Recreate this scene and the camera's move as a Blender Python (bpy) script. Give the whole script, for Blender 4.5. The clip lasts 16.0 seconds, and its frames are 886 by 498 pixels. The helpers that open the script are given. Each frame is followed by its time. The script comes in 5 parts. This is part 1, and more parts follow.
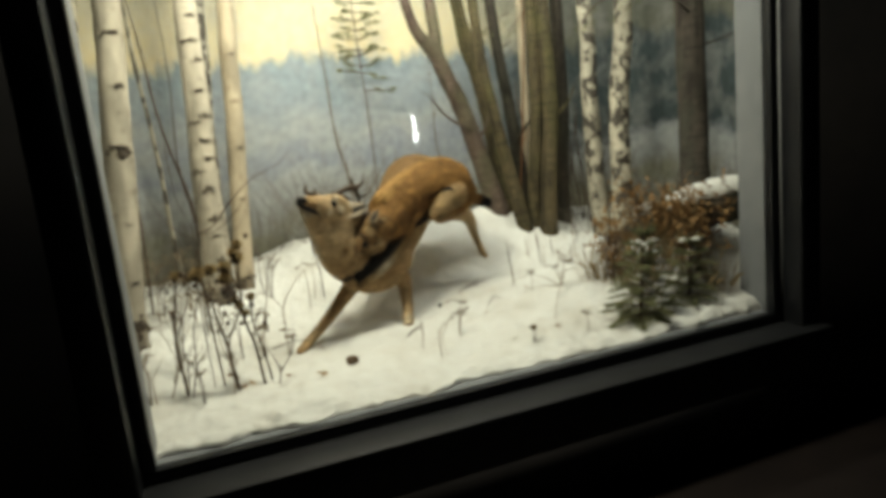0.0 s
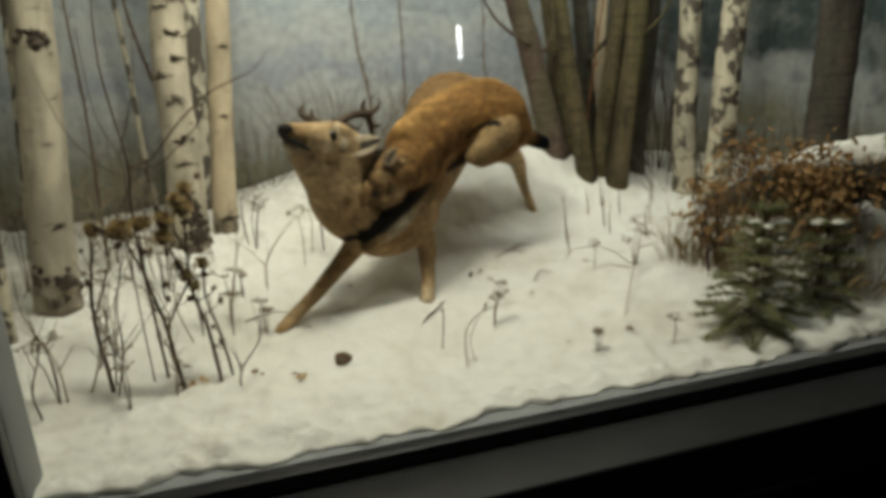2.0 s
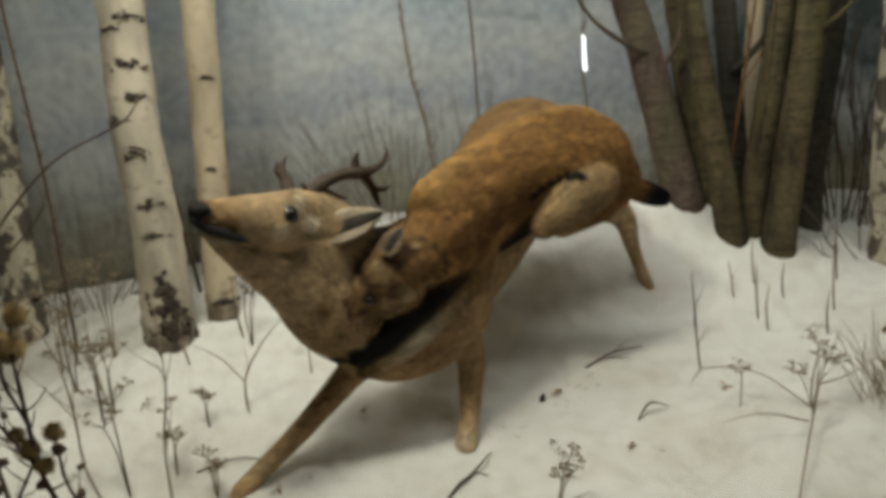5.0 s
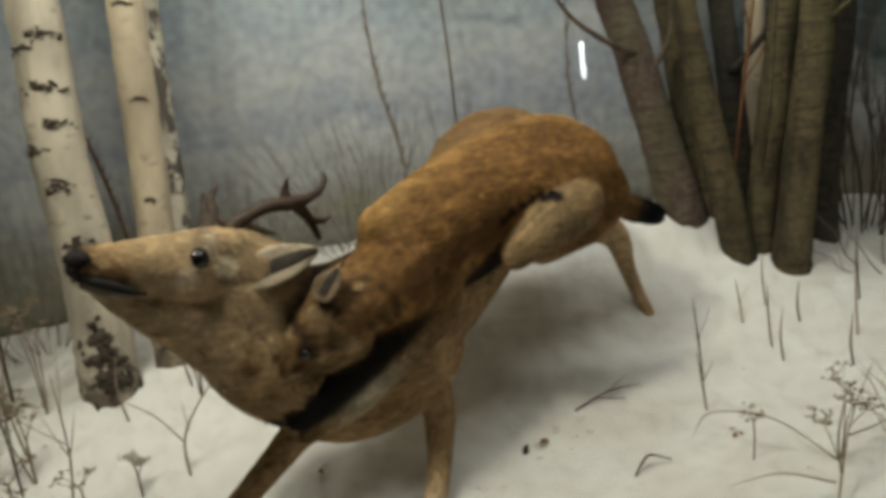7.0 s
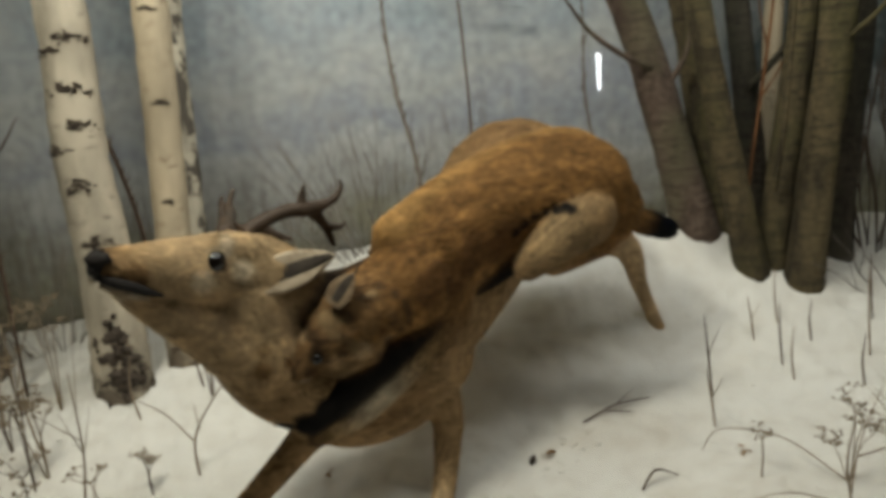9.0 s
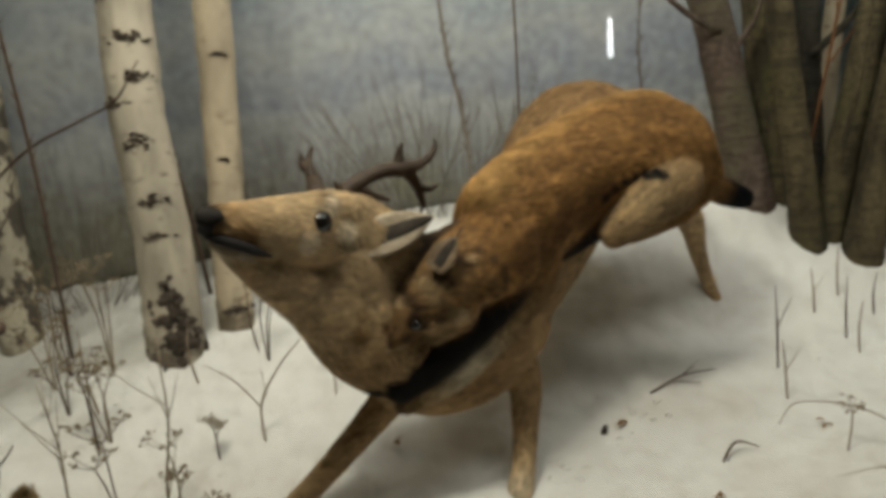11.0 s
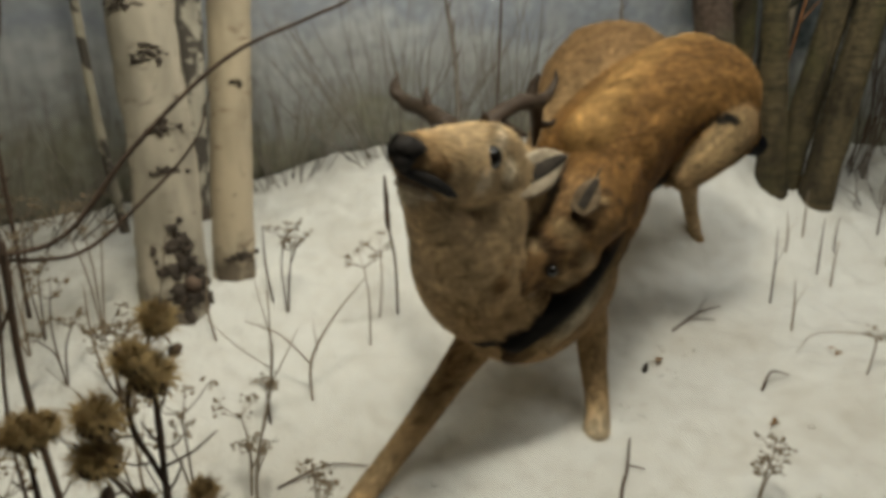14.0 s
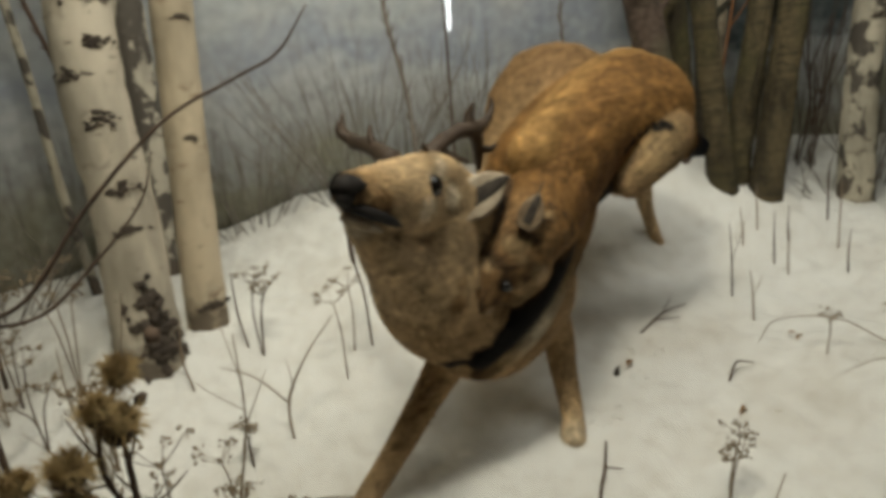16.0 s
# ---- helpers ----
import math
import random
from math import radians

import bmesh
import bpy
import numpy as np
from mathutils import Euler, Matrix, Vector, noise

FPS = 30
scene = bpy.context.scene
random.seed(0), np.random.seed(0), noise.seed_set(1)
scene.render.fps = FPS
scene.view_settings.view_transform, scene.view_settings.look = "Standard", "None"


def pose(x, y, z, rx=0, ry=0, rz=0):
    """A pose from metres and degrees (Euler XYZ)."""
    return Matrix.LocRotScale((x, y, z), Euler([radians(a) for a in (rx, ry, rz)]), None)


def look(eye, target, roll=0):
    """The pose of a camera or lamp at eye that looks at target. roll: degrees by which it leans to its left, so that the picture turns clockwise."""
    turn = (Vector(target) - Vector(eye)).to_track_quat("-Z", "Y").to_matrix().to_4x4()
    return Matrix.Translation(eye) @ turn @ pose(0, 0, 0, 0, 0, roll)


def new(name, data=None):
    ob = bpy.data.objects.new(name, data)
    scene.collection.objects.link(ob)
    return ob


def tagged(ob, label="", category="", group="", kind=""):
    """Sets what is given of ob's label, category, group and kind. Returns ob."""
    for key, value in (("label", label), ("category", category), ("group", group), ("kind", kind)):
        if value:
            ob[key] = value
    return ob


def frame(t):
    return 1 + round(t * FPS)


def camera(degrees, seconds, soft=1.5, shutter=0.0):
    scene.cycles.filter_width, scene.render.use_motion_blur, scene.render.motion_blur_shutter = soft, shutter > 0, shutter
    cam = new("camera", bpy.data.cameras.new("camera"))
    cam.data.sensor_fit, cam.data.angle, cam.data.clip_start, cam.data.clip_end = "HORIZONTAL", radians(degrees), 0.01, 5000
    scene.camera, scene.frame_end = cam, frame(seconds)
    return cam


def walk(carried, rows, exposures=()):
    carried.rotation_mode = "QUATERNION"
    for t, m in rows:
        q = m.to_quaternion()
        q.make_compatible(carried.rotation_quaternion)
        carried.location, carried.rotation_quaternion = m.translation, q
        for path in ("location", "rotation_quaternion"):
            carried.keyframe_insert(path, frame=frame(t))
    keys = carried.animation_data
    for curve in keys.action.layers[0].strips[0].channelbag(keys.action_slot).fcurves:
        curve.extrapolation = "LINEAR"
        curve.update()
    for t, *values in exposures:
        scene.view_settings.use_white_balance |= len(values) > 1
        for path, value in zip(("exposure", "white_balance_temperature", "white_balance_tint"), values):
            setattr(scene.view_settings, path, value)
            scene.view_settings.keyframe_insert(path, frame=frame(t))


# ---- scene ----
cam = camera(69.3, 16.0, soft=4.4)
METRES, EYE, TILT, LEAN, TURN = 3.2, 1.5, -10.0, 6.0, -21.0
ROWS = [
    (0.0, 0.0, 0.0, 0.0, -0.0, 0.0, 0.0),
    (0.5, 0.0208, 0.0765, 0.0123, 3.35, -0.95, -0.66),
    (1.0, 0.0389, 0.1329, 0.0207, 6.0, -2.15, 0.31),
    (1.5, 0.0229, 0.2014, 0.0344, 2.14, -3.18, -2.77),
    (2.0, -0.0051, 0.2658, 0.0408, 3.26, -7.18, -4.46),
    (2.5, 0.0117, 0.3229, 0.0482, 6.56, -6.74, -3.47),
    (3.0, 0.0593, 0.3751, 0.0661, 11.65, -4.79, -2.63),
    (5.5, 0.0526, 0.591, 0.1053, 16.75, -7.09, -3.24),
    (6.0, 0.0704, 0.6204, 0.1083, 18.76, -5.68, -2.25),
    (6.5, 0.0647, 0.6288, 0.108, 16.33, -5.0, -1.49),
    (7.0, 0.0619, 0.6319, 0.108, 16.21, -5.74, -1.74),
    (7.5, 0.0653, 0.6317, 0.1089, 15.83, -5.42, -1.88),
    (8.0, 0.0665, 0.6315, 0.1098, 16.07, -5.13, -2.38),
    (8.5, 0.064, 0.6299, 0.11, 16.56, -5.12, -2.75),
    (9.0, 0.0616, 0.6279, 0.1101, 17.33, -5.21, -3.18),
    (9.5, 0.0602, 0.6272, 0.1096, 18.04, -5.6, -3.42),
    (12.0, -0.0453, 0.633, 0.0996, 15.42, -8.95, -4.91),
    (12.5, -0.042, 0.6448, 0.0966, 20.43, -7.84, -4.29),
    (13.0, -0.0787, 0.6397, 0.0972, 11.34, -5.53, -4.55),
    (13.5, -0.1474, 0.6265, 0.0864, 3.83, -8.84, -3.64),
    (14.0, -0.1708, 0.6246, 0.0807, 2.43, -11.75, -6.86),
    (14.5, -0.1779, 0.6198, 0.0788, 2.75, -12.76, -6.49),
    (15.0, -0.1807, 0.6163, 0.0778, 2.21, -12.46, -5.75),
    (15.5, -0.1722, 0.6132, 0.0799, 0.53, -11.12, -4.33),
    (16.0, -0.1549, 0.6095, 0.0834, -0.11, -9.04, -1.17),
]
walk(cam, [(t, pose(0, 0, EYE, TILT, LEAN, TURN) @ pose(METRES * x, METRES * y, METRES * z, 90 + pitch, roll, yaw)) for t, x, y, z, yaw, pitch, roll in ROWS],
     exposures=[(0.0, 0.5, 6850, 3), (1.0, 0.32, 6850, 3), (2.0, 0.21, 6850, 4), (3.0, -0.04, 6800, 5), (5.5, -0.03, 6600, 9), (16.0, -0.04, 6700, 10)])

# ---- world and light ----
world = bpy.data.worlds.new("world")
scene.world = world
world.use_nodes = True
world.node_tree.nodes["Background"].inputs[0].default_value = (0.02, 0.022, 0.026, 1)
world.node_tree.nodes["Background"].inputs[1].default_value = 0.3


def area_lamp(name, m, sx, sy, watts, colour):
    d = bpy.data.lights.new(name, "AREA")
    d.shape, d.size, d.size_y, d.energy, d.color = "RECTANGLE", sx, sy, watts, colour
    ob = new(name, d)
    ob.matrix_world = m
    return ob


# the case's own lamps, above and behind the top of the window
WARM, COOL = (1.0, 0.95, 0.81), (0.97, 0.98, 0.95)
area_lamp("case_lamp_key", look((0.35, 2.5, 2.8), (1.0, 3.5, 0.7)), 0.30, 0.2, 24, WARM)
area_lamp("case_lamp_front", look((1.2, 2.55, 2.8), (1.2, 3.5, 0.8)), 2.4, 0.25, 14, COOL)
area_lamp("case_lamp_back", look((1.5, 3.55, 2.8), (1.5, 4.7, 1.6)), 2.4, 0.25, 19, COOL)

# ---- materials ----


def ramp(nt, fac, stops, kind="LINEAR"):
    n = nt.nodes.new("ShaderNodeValToRGB")
    n.color_ramp.interpolation = kind
    while len(n.color_ramp.elements) < len(stops):
        n.color_ramp.elements.new(0.5)
    for e, (p, c) in zip(n.color_ramp.elements, stops):
        e.position = p
        e.color = (*c, 1) if len(c) == 3 else c
    nt.links.new(fac, n.inputs[0])
    return n.outputs[0]


def mixc(nt, fac, a, b, mode="MIX"):
    n = nt.nodes.new("ShaderNodeMix")
    n.data_type, n.blend_type = "RGBA", mode
    for sock, v in ((n.inputs[0], fac), (n.inputs[6], a), (n.inputs[7], b)):
        if isinstance(v, (int, float)):
            sock.default_value = v
        elif isinstance(v, tuple):
            sock.default_value = (*v, 1)
        else:
            nt.links.new(v, sock)
    return n.outputs[2]


def math_n(nt, op, a, b=0.0):
    n = nt.nodes.new("ShaderNodeMath")
    n.operation = op
    for sock, v in ((n.inputs[0], a), (n.inputs[1], b)):
        if isinstance(v, (int, float)):
            sock.default_value = v
        else:
            nt.links.new(v, sock)
    return n.outputs[0]


def coords(nt, scale=(1, 1, 1), space="Object"):
    tc = nt.nodes.new("ShaderNodeTexCoord")
    mp = nt.nodes.new("ShaderNodeMapping")
    mp.inputs["Scale"].default_value = scale
    nt.links.new(tc.outputs[space], mp.inputs[0])
    return mp.outputs[0]


def noise_n(nt, vec, scale, detail=4.0, rough=0.55):
    n = nt.nodes.new("ShaderNodeTexNoise")
    n.inputs["Scale"].default_value, n.inputs["Detail"].default_value, n.inputs["Roughness"].default_value = scale, detail, rough
    nt.links.new(vec, n.inputs["Vector"])
    return n.outputs["Fac"]


def material(name, rough=0.8, metal=0.0, spec=0.3):
    m = bpy.data.materials.new(name)
    m.use_nodes = True
    b = m.node_tree.nodes["Principled BSDF"]
    b.inputs["Roughness"].default_value, b.inputs["Metallic"].default_value = rough, metal
    b.inputs["Specular IOR Level"].default_value = spec
    return m, m.node_tree, b


def bump(nt, b, height, strength, dist):
    n = nt.nodes.new("ShaderNodeBump")
    n.inputs["Strength"].default_value, n.inputs["Distance"].default_value = strength, dist
    nt.links.new(height, n.inputs["Height"])
    nt.links.new(n.outputs[0], b.inputs["Normal"])


def mottled(name, a, c, scale=20.0, rough=0.8, metal=0.0, relief=0.2, dist=0.004, spec=0.3, stretch=(1, 1, 1)):
    m, nt, b = material(name, rough, metal, spec)
    v = coords(nt, stretch)
    f = noise_n(nt, v, scale, 5)
    f2 = noise_n(nt, v, scale * 0.13, 3)
    f3 = math_n(nt, "ADD", math_n(nt, "MULTIPLY", f, 0.6), math_n(nt, "MULTIPLY", f2, 0.4))
    nt.links.new(ramp(nt, f3, [(0.3, a), (0.7, c)]), b.inputs["Base Color"])
    bump(nt, b, f, relief, dist)
    return m


def snow_material():
    m, nt, b = material("snow", 0.85, 0, 0.2)
    v = coords(nt)
    big, mid, fine = noise_n(nt, v, 2.6, 6, 0.6), noise_n(nt, v, 22, 6, 0.65), noise_n(nt, v, 170, 3)
    col = ramp(nt, big, [(0.28, (0.62, 0.57, 0.49)), (0.48, (0.80, 0.775, 0.72)), (0.62, (0.86, 0.845, 0.80))])
    col = mixc(nt, 0.4, col, ramp(nt, mid, [(0.3, (0.58, 0.54, 0.47)), (0.55, (0.88, 0.865, 0.82))]))
    specks = ramp(nt, noise_n(nt, v, 60, 2), [(0.74, (0, 0, 0)), (0.78, (0.5, 0.5, 0.5))])
    nt.links.new(mixc(nt, specks, col, (0.25, 0.19, 0.13)), b.inputs["Base Color"])
    bump(nt, b, math_n(nt, "ADD", mid, math_n(nt, "MULTIPLY", fine, 0.25)), 0.6, 0.02)
    return m


def birch_material(name, white, scar, dark_amount):
    """Pale paper bark with short level scars, and rough black plates where dark_amount is high or near the foot."""
    m, nt, b = material(name, 0.75)
    tint = noise_n(nt, coords(nt, (1, 1, 0.35)), 9, 4)
    col = ramp(nt, tint, [(0.38, tuple(c * 0.58 for c in white)), (0.60, white)])
    scars = noise_n(nt, coords(nt, (1, 1, 3.2)), 20, 3, 0.6)
    col = mixc(nt, ramp(nt, scars, [(0.62, (0, 0, 0)), (0.70, (0.85, 0.85, 0.85))]), col, scar)
    plates = noise_n(nt, coords(nt, (1, 1, 0.8)), 13, 5, 0.6)
    col = mixc(nt, ramp(nt, plates, [(0.70 - dark_amount, (0, 0, 0)), (0.76 - dark_amount, (0.9, 0.9, 0.9))]), col, (0.055, 0.045, 0.038))
    at = nt.nodes.new("ShaderNodeAttribute")
    at.attribute_name = "foot"
    foot = math_n(nt, "MULTIPLY", at.outputs["Fac"], plates)
    col = mixc(nt, ramp(nt, foot, [(0.30, (0, 0, 0)), (0.44, (0.85, 0.85, 0.85))]), col, (0.10, 0.075, 0.055))
    nt.links.new(col, b.inputs["Base Color"])
    bump(nt, b, math_n(nt, "SUBTRACT", plates, scars), 0.5, 0.006)
    return m


def bark_material(name, a, c, moss=(0.16, 0.16, 0.09)):
    """Smooth grey-brown bark: long soft patches, fine grain, thin level pores and rings, a film of moss."""
    m, nt, b = material(name, 0.85)
    broad = noise_n(nt, coords(nt, (1, 1, 0.3)), 13, 5, 0.6)
    grain = noise_n(nt, coords(nt, (1, 1, 0.5)), 85, 5, 0.65)
    pores = noise_n(nt, coords(nt, (0.8, 0.8, 5.5)), 34, 3, 0.6)
    rings = noise_n(nt, coords(nt, (0.3, 0.3, 4.5)), 11, 3)
    col = ramp(nt, math_n(nt, "ADD", math_n(nt, "MULTIPLY", broad, 0.65), math_n(nt, "MULTIPLY", grain, 0.35)), [(0.41, a), (0.57, c)])
    patch = noise_n(nt, coords(nt, (1, 1, 0.5)), 6, 4)
    col = mixc(nt, ramp(nt, patch, [(0.46, (0, 0, 0)), (0.64, (0.75, 0.75, 0.75))]), col, moss)
    col = mixc(nt, ramp(nt, pores, [(0.54, (0, 0, 0)), (0.62, (0.7, 0.7, 0.7))]), col, tuple(q * 0.5 for q in a))
    col = mixc(nt, ramp(nt, rings, [(0.54, (0, 0, 0)), (0.62, (0.6, 0.6, 0.6))]), col, a)
    nt.links.new(col, b.inputs["Base Color"])
    bump(nt, b, math_n(nt, "ADD", grain, math_n(nt, "ADD", broad, math_n(nt, "MULTIPLY", pores, 0.6))), 0.9, 0.012)
    return m


def coat_material():
    """Short sleek fur: colour from the mount's own colouring, broken up by strokes along the lie of the hair."""
    m, nt, b = material("fur_coat", 0.7, 0, 0.12)
    at = nt.nodes.new("ShaderNodeAttribute")
    at.attribute_name = "coat"
    mp = nt.nodes.new("ShaderNodeMapping")
    tc = nt.nodes.new("ShaderNodeTexCoord")
    mp.inputs["Rotation"].default_value = (0.0, 0.5, 0.6)
    mp.inputs["Scale"].default_value = (0.22, 1.3, 1.3)
    nt.links.new(tc.outputs["Object"], mp.inputs[0])
    f, s = noise_n(nt, mp.outputs[0], 120, 3), noise_n(nt, mp.outputs[0], 26, 5, 0.6)
    g = noise_n(nt, coords(nt), 9, 5, 0.6)
    shade = math_n(nt, "ADD", math_n(nt, "MULTIPLY", f, 0.35), math_n(nt, "ADD", math_n(nt, "MULTIPLY", s, 0.35), math_n(nt, "MULTIPLY", g, 0.3)))
    nt.links.new(mixc(nt, 1.0, at.outputs["Color"], ramp(nt, shade, [(0.38, (0.62, 0.58, 0.52)), (0.5, (1.07, 1.05, 1.02)), (0.62, (1.6, 1.54, 1.43))]), "MULTIPLY"), b.inputs["Base Color"])
    bump(nt, b, math_n(nt, "ADD", f, s), 0.55, 0.006)
    return m


def backdrop_material():
    """The painted distance: cream sky, hazy blue woods, mist, a pale field with scrub."""
    m, nt, b = material("painted_distance", 0.95, 0, 0.1)
    tc = nt.nodes.new("ShaderNodeTexCoord")
    sep = nt.nodes.new("ShaderNodeSeparateXYZ")
    nt.links.new(tc.outputs["Object"], sep.inputs[0])
    z = sep.outputs[2]
    crowns = noise_n(nt, coords(nt, (1, 1, 0.25)), 6.5, 6, 0.65)
    crowns2 = noise_n(nt, coords(nt, (1, 1, 0.1)), 2.0, 2)
    soft = noise_n(nt, coords(nt, (1, 1, 1.6)), 2.2, 6, 0.6)
    brush = noise_n(nt, coords(nt, (1, 1, 0.12)), 38, 4, 0.6)
    dab = noise_n(nt, coords(nt), 24, 5, 0.6)
    zz = math_n(nt, "ADD", z, math_n(nt, "MULTIPLY", math_n(nt, "SUBTRACT", soft, 0.5), 0.9))
    lvl = math_n(nt, "DIVIDE", math_n(nt, "SUBTRACT", zz, 0.6), 1.9)
    col = ramp(nt, lvl, [(0.0, (0.35, 0.335, 0.265)), (0.17, (0.315, 0.31, 0.25)), (0.27, (0.40, 0.41, 0.43)), (0.34, (0.50, 0.52, 0.55)),
                         (0.43, (0.33, 0.36, 0.43)), (0.55, (0.42, 0.44, 0.46)), (0.66, (0.33, 0.37, 0.42)), (0.80, (0.30, 0.36, 0.41)), (1.0, (0.25, 0.31, 0.36))])
    # darker woods towards the right-hand end
    side = math_n(nt, "ADD", sep.outputs[0], math_n(nt, "MULTIPLY", math_n(nt, "SUBTRACT", soft, 0.5), 0.8))
    wood = math_n(nt, "MULTIPLY", ramp(nt, math_n(nt, "DIVIDE", side, 3.6), [(0.57, (0, 0, 0)), (0.68, (1, 1, 1))]),
                  ramp(nt, math_n(nt, "DIVIDE", zz, 3.0), [(0.40, (0, 0, 0)), (0.46, (1, 1, 1))]))
    col = mixc(nt, wood, col, mixc(nt, brush, (0.035, 0.05, 0.055), (0.12, 0.145, 0.155)))
    # scrub painted over the field
    low = ramp(nt, math_n(nt, "DIVIDE", math_n(nt, "ADD", z, math_n(nt, "MULTIPLY", brush, 0.5)), 2.0), [(0.62, (1, 1, 1)), (0.86, (0, 0, 0))])
    col = mixc(nt, math_n(nt, "MULTIPLY", low, ramp(nt, brush, [(0.50, (0, 0, 0)), (0.66, (0.75, 0.75, 0.75))])), col, (0.15, 0.13, 0.105))
    # tree line against the sky
    line = math_n(nt, "ADD", z, math_n(nt, "ADD", math_n(nt, "MULTIPLY", math_n(nt, "SUBTRACT", crowns, 0.5), -0.42), math_n(nt, "MULTIPLY", math_n(nt, "SUBTRACT", crowns2, 0.5), -0.4)))
    sky = ramp(nt, math_n(nt, "DIVIDE", line, 3.0), [(0.700, (0, 0, 0)), (0.730, (1, 1, 1))])
    skyc = ramp(nt, math_n(nt, "DIVIDE", z, 3.0), [(0.68, (0.90, 0.76, 0.48)), (0.85, (0.84, 0.76, 0.58)), (1.0, (0.66, 0.68, 0.64))])
    sky = math_n(nt, "MULTIPLY", sky, ramp(nt, math_n(nt, "DIVIDE", side, 3.6), [(0.56, (1, 1, 1)), (0.7, (0.15, 0.15, 0.15))]))
    col = mixc(nt, sky, col, skyc)
    haze = noise_n(nt, coords(nt, (1, 1, 0.8)), 5.5, 5, 0.6)
    col = mixc(nt, ramp(nt, haze, [(0.45, (0, 0, 0)), (0.72, (0.45, 0.45, 0.45))]), col, (0.50, 0.49, 0.49))
    col = mixc(nt, 0.45, col, ramp(nt, dab, [(0.3, (0.30, 0.30, 0.30)), (0.7, (0.72, 0.72, 0.72))]), "OVERLAY")
    col = mixc(nt, 1.0, col, (1.01, 1.0, 0.955), "MULTIPLY")
    nt.links.new(col, b.inputs["Base Color"])
    bump(nt, b, dab, 0.15, 0.003)
    return m


def glass_material():
    m = bpy.data.materials.new("pane_glass")
    m.use_nodes = True
    nt = m.node_tree
    nt.nodes.remove(nt.nodes["Principled BSDF"])
    t, g, mx, fr = (nt.nodes.new("ShaderNode" + k) for k in ("BsdfTransparent", "BsdfGlossy", "MixShader", "Value"))
    t.inputs[0].default_value = (0.97, 0.985, 0.975, 1)
    g.inputs["Roughness"].default_value = 0.02
    fr.outputs[0].default_value = 0.042
    nt.links.new(fr.outputs[0], mx.inputs[0])
    nt.links.new(t.outputs[0], mx.inputs[1])
    nt.links.new(g.outputs[0], mx.inputs[2])
    nt.links.new(mx.outputs[0], nt.nodes["Material Output"].inputs[0])
    return m


def glow_material(name, colour, strength):
    m, nt, b = material(name, 0.5)
    b.inputs["Emission Color"].default_value, b.inputs["Emission Strength"].default_value = (*colour, 1), strength
    return m


SNOW = snow_material()
BIRCH = birch_material("birch_bark", (0.60, 0.53, 0.42), (0.10, 0.08, 0.065), 0.02)
BIRCH_YOUNG = birch_material("young_birch_bark", (0.60, 0.50, 0.36), (0.22, 0.15, 0.1), -0.05)
BIRCH_SCALY = birch_material("scaly_birch_bark", (0.60, 0.54, 0.42), (0.08, 0.065, 0.05), 0.21)
BIRCH_FLAKED = birch_material("flaked_birch_bark", (0.62, 0.56, 0.45), (0.06, 0.05, 0.04), 0.25)
ALDER = bark_material("grey_bark", (0.044, 0.034, 0.019), (0.150, 0.115, 0.060), (0.115, 0.104, 0.040))
ALDER_PINK = bark_material("pinkish_bark", (0.075, 0.050, 0.038), (0.20, 0.145, 0.11), (0.125, 0.115, 0.065))
RED_STEM = mottled("orange_brown_stem", (0.12, 0.05, 0.02), (0.26, 0.12, 0.05), 50)
ALDER_DARK = bark_material("dark_bark", (0.035, 0.028, 0.022), (0.105, 0.085, 0.062), (0.06, 0.06, 0.04))
PINE_BARK = bark_material("pine_bark", (0.05, 0.04, 0.033), (0.14, 0.115, 0.092), (0.08, 0.08, 0.06))
TWIG = mottled("dry_twig", (0.055, 0.036, 0.026), (0.165, 0.11, 0.078), 60)
STEM = mottled("dead_stem", (0.20, 0.15, 0.105), (0.38, 0.30, 0.22), 60)
SEED = mottled("seed_head", (0.13, 0.095, 0.06), (0.34, 0.26, 0.17), 90)
CUP = mottled("dark_burr_cup", (0.03, 0.02, 0.014), (0.11, 0.075, 0.05), 90)
BURR = mottled("burr_fluff", (0.16, 0.095, 0.04), (0.52, 0.38, 0.18), 60)
OAK = mottled("withered_leaf", (0.13, 0.068, 0.025), (0.40, 0.235, 0.10), 12)
NEEDLE = mottled("fir_needle", (0.085, 0.092, 0.040), (0.27, 0.265, 0.13), 30)
PALE_TWIG = mottled("grey_twig", (0.13, 0.11, 0.09), (0.27, 0.235, 0.20), 60)
SCAR = mottled("black_scar", (0.026, 0.020, 0.016), (0.12, 0.092, 0.07), 45)
GRASS = mottled("dry_grass", (0.22, 0.15, 0.07), (0.46, 0.34, 0.18), 40)
FUR = coat_material()
ANTLER = mottled("antler", (0.022, 0.015, 0.010), (0.085, 0.055, 0.036), 45, 0.6)
BACKDROP = backdrop_material()
LEDGE = mottled("grey_paint", (0.23, 0.235, 0.245), (0.32, 0.325, 0.335), 14, 0.6)
FRAME = mottled("black_frame_paint", (0.006, 0.0065, 0.0075), (0.017, 0.018, 0.02), 10, 0.45, spec=0.4)
RAIL = mottled("dark_grey_rail_paint", (0.010, 0.0105, 0.011), (0.022, 0.023, 0.024), 10, 0.5)
HALL = mottled("dark_hall_plaster", (0.012, 0.011, 0.010), (0.028, 0.024, 0.022), 4, 0.9)
HALL_FLOOR = mottled("hall_floor", (0.012, 0.009, 0.008), (0.03, 0.022, 0.018), 5, 0.5)
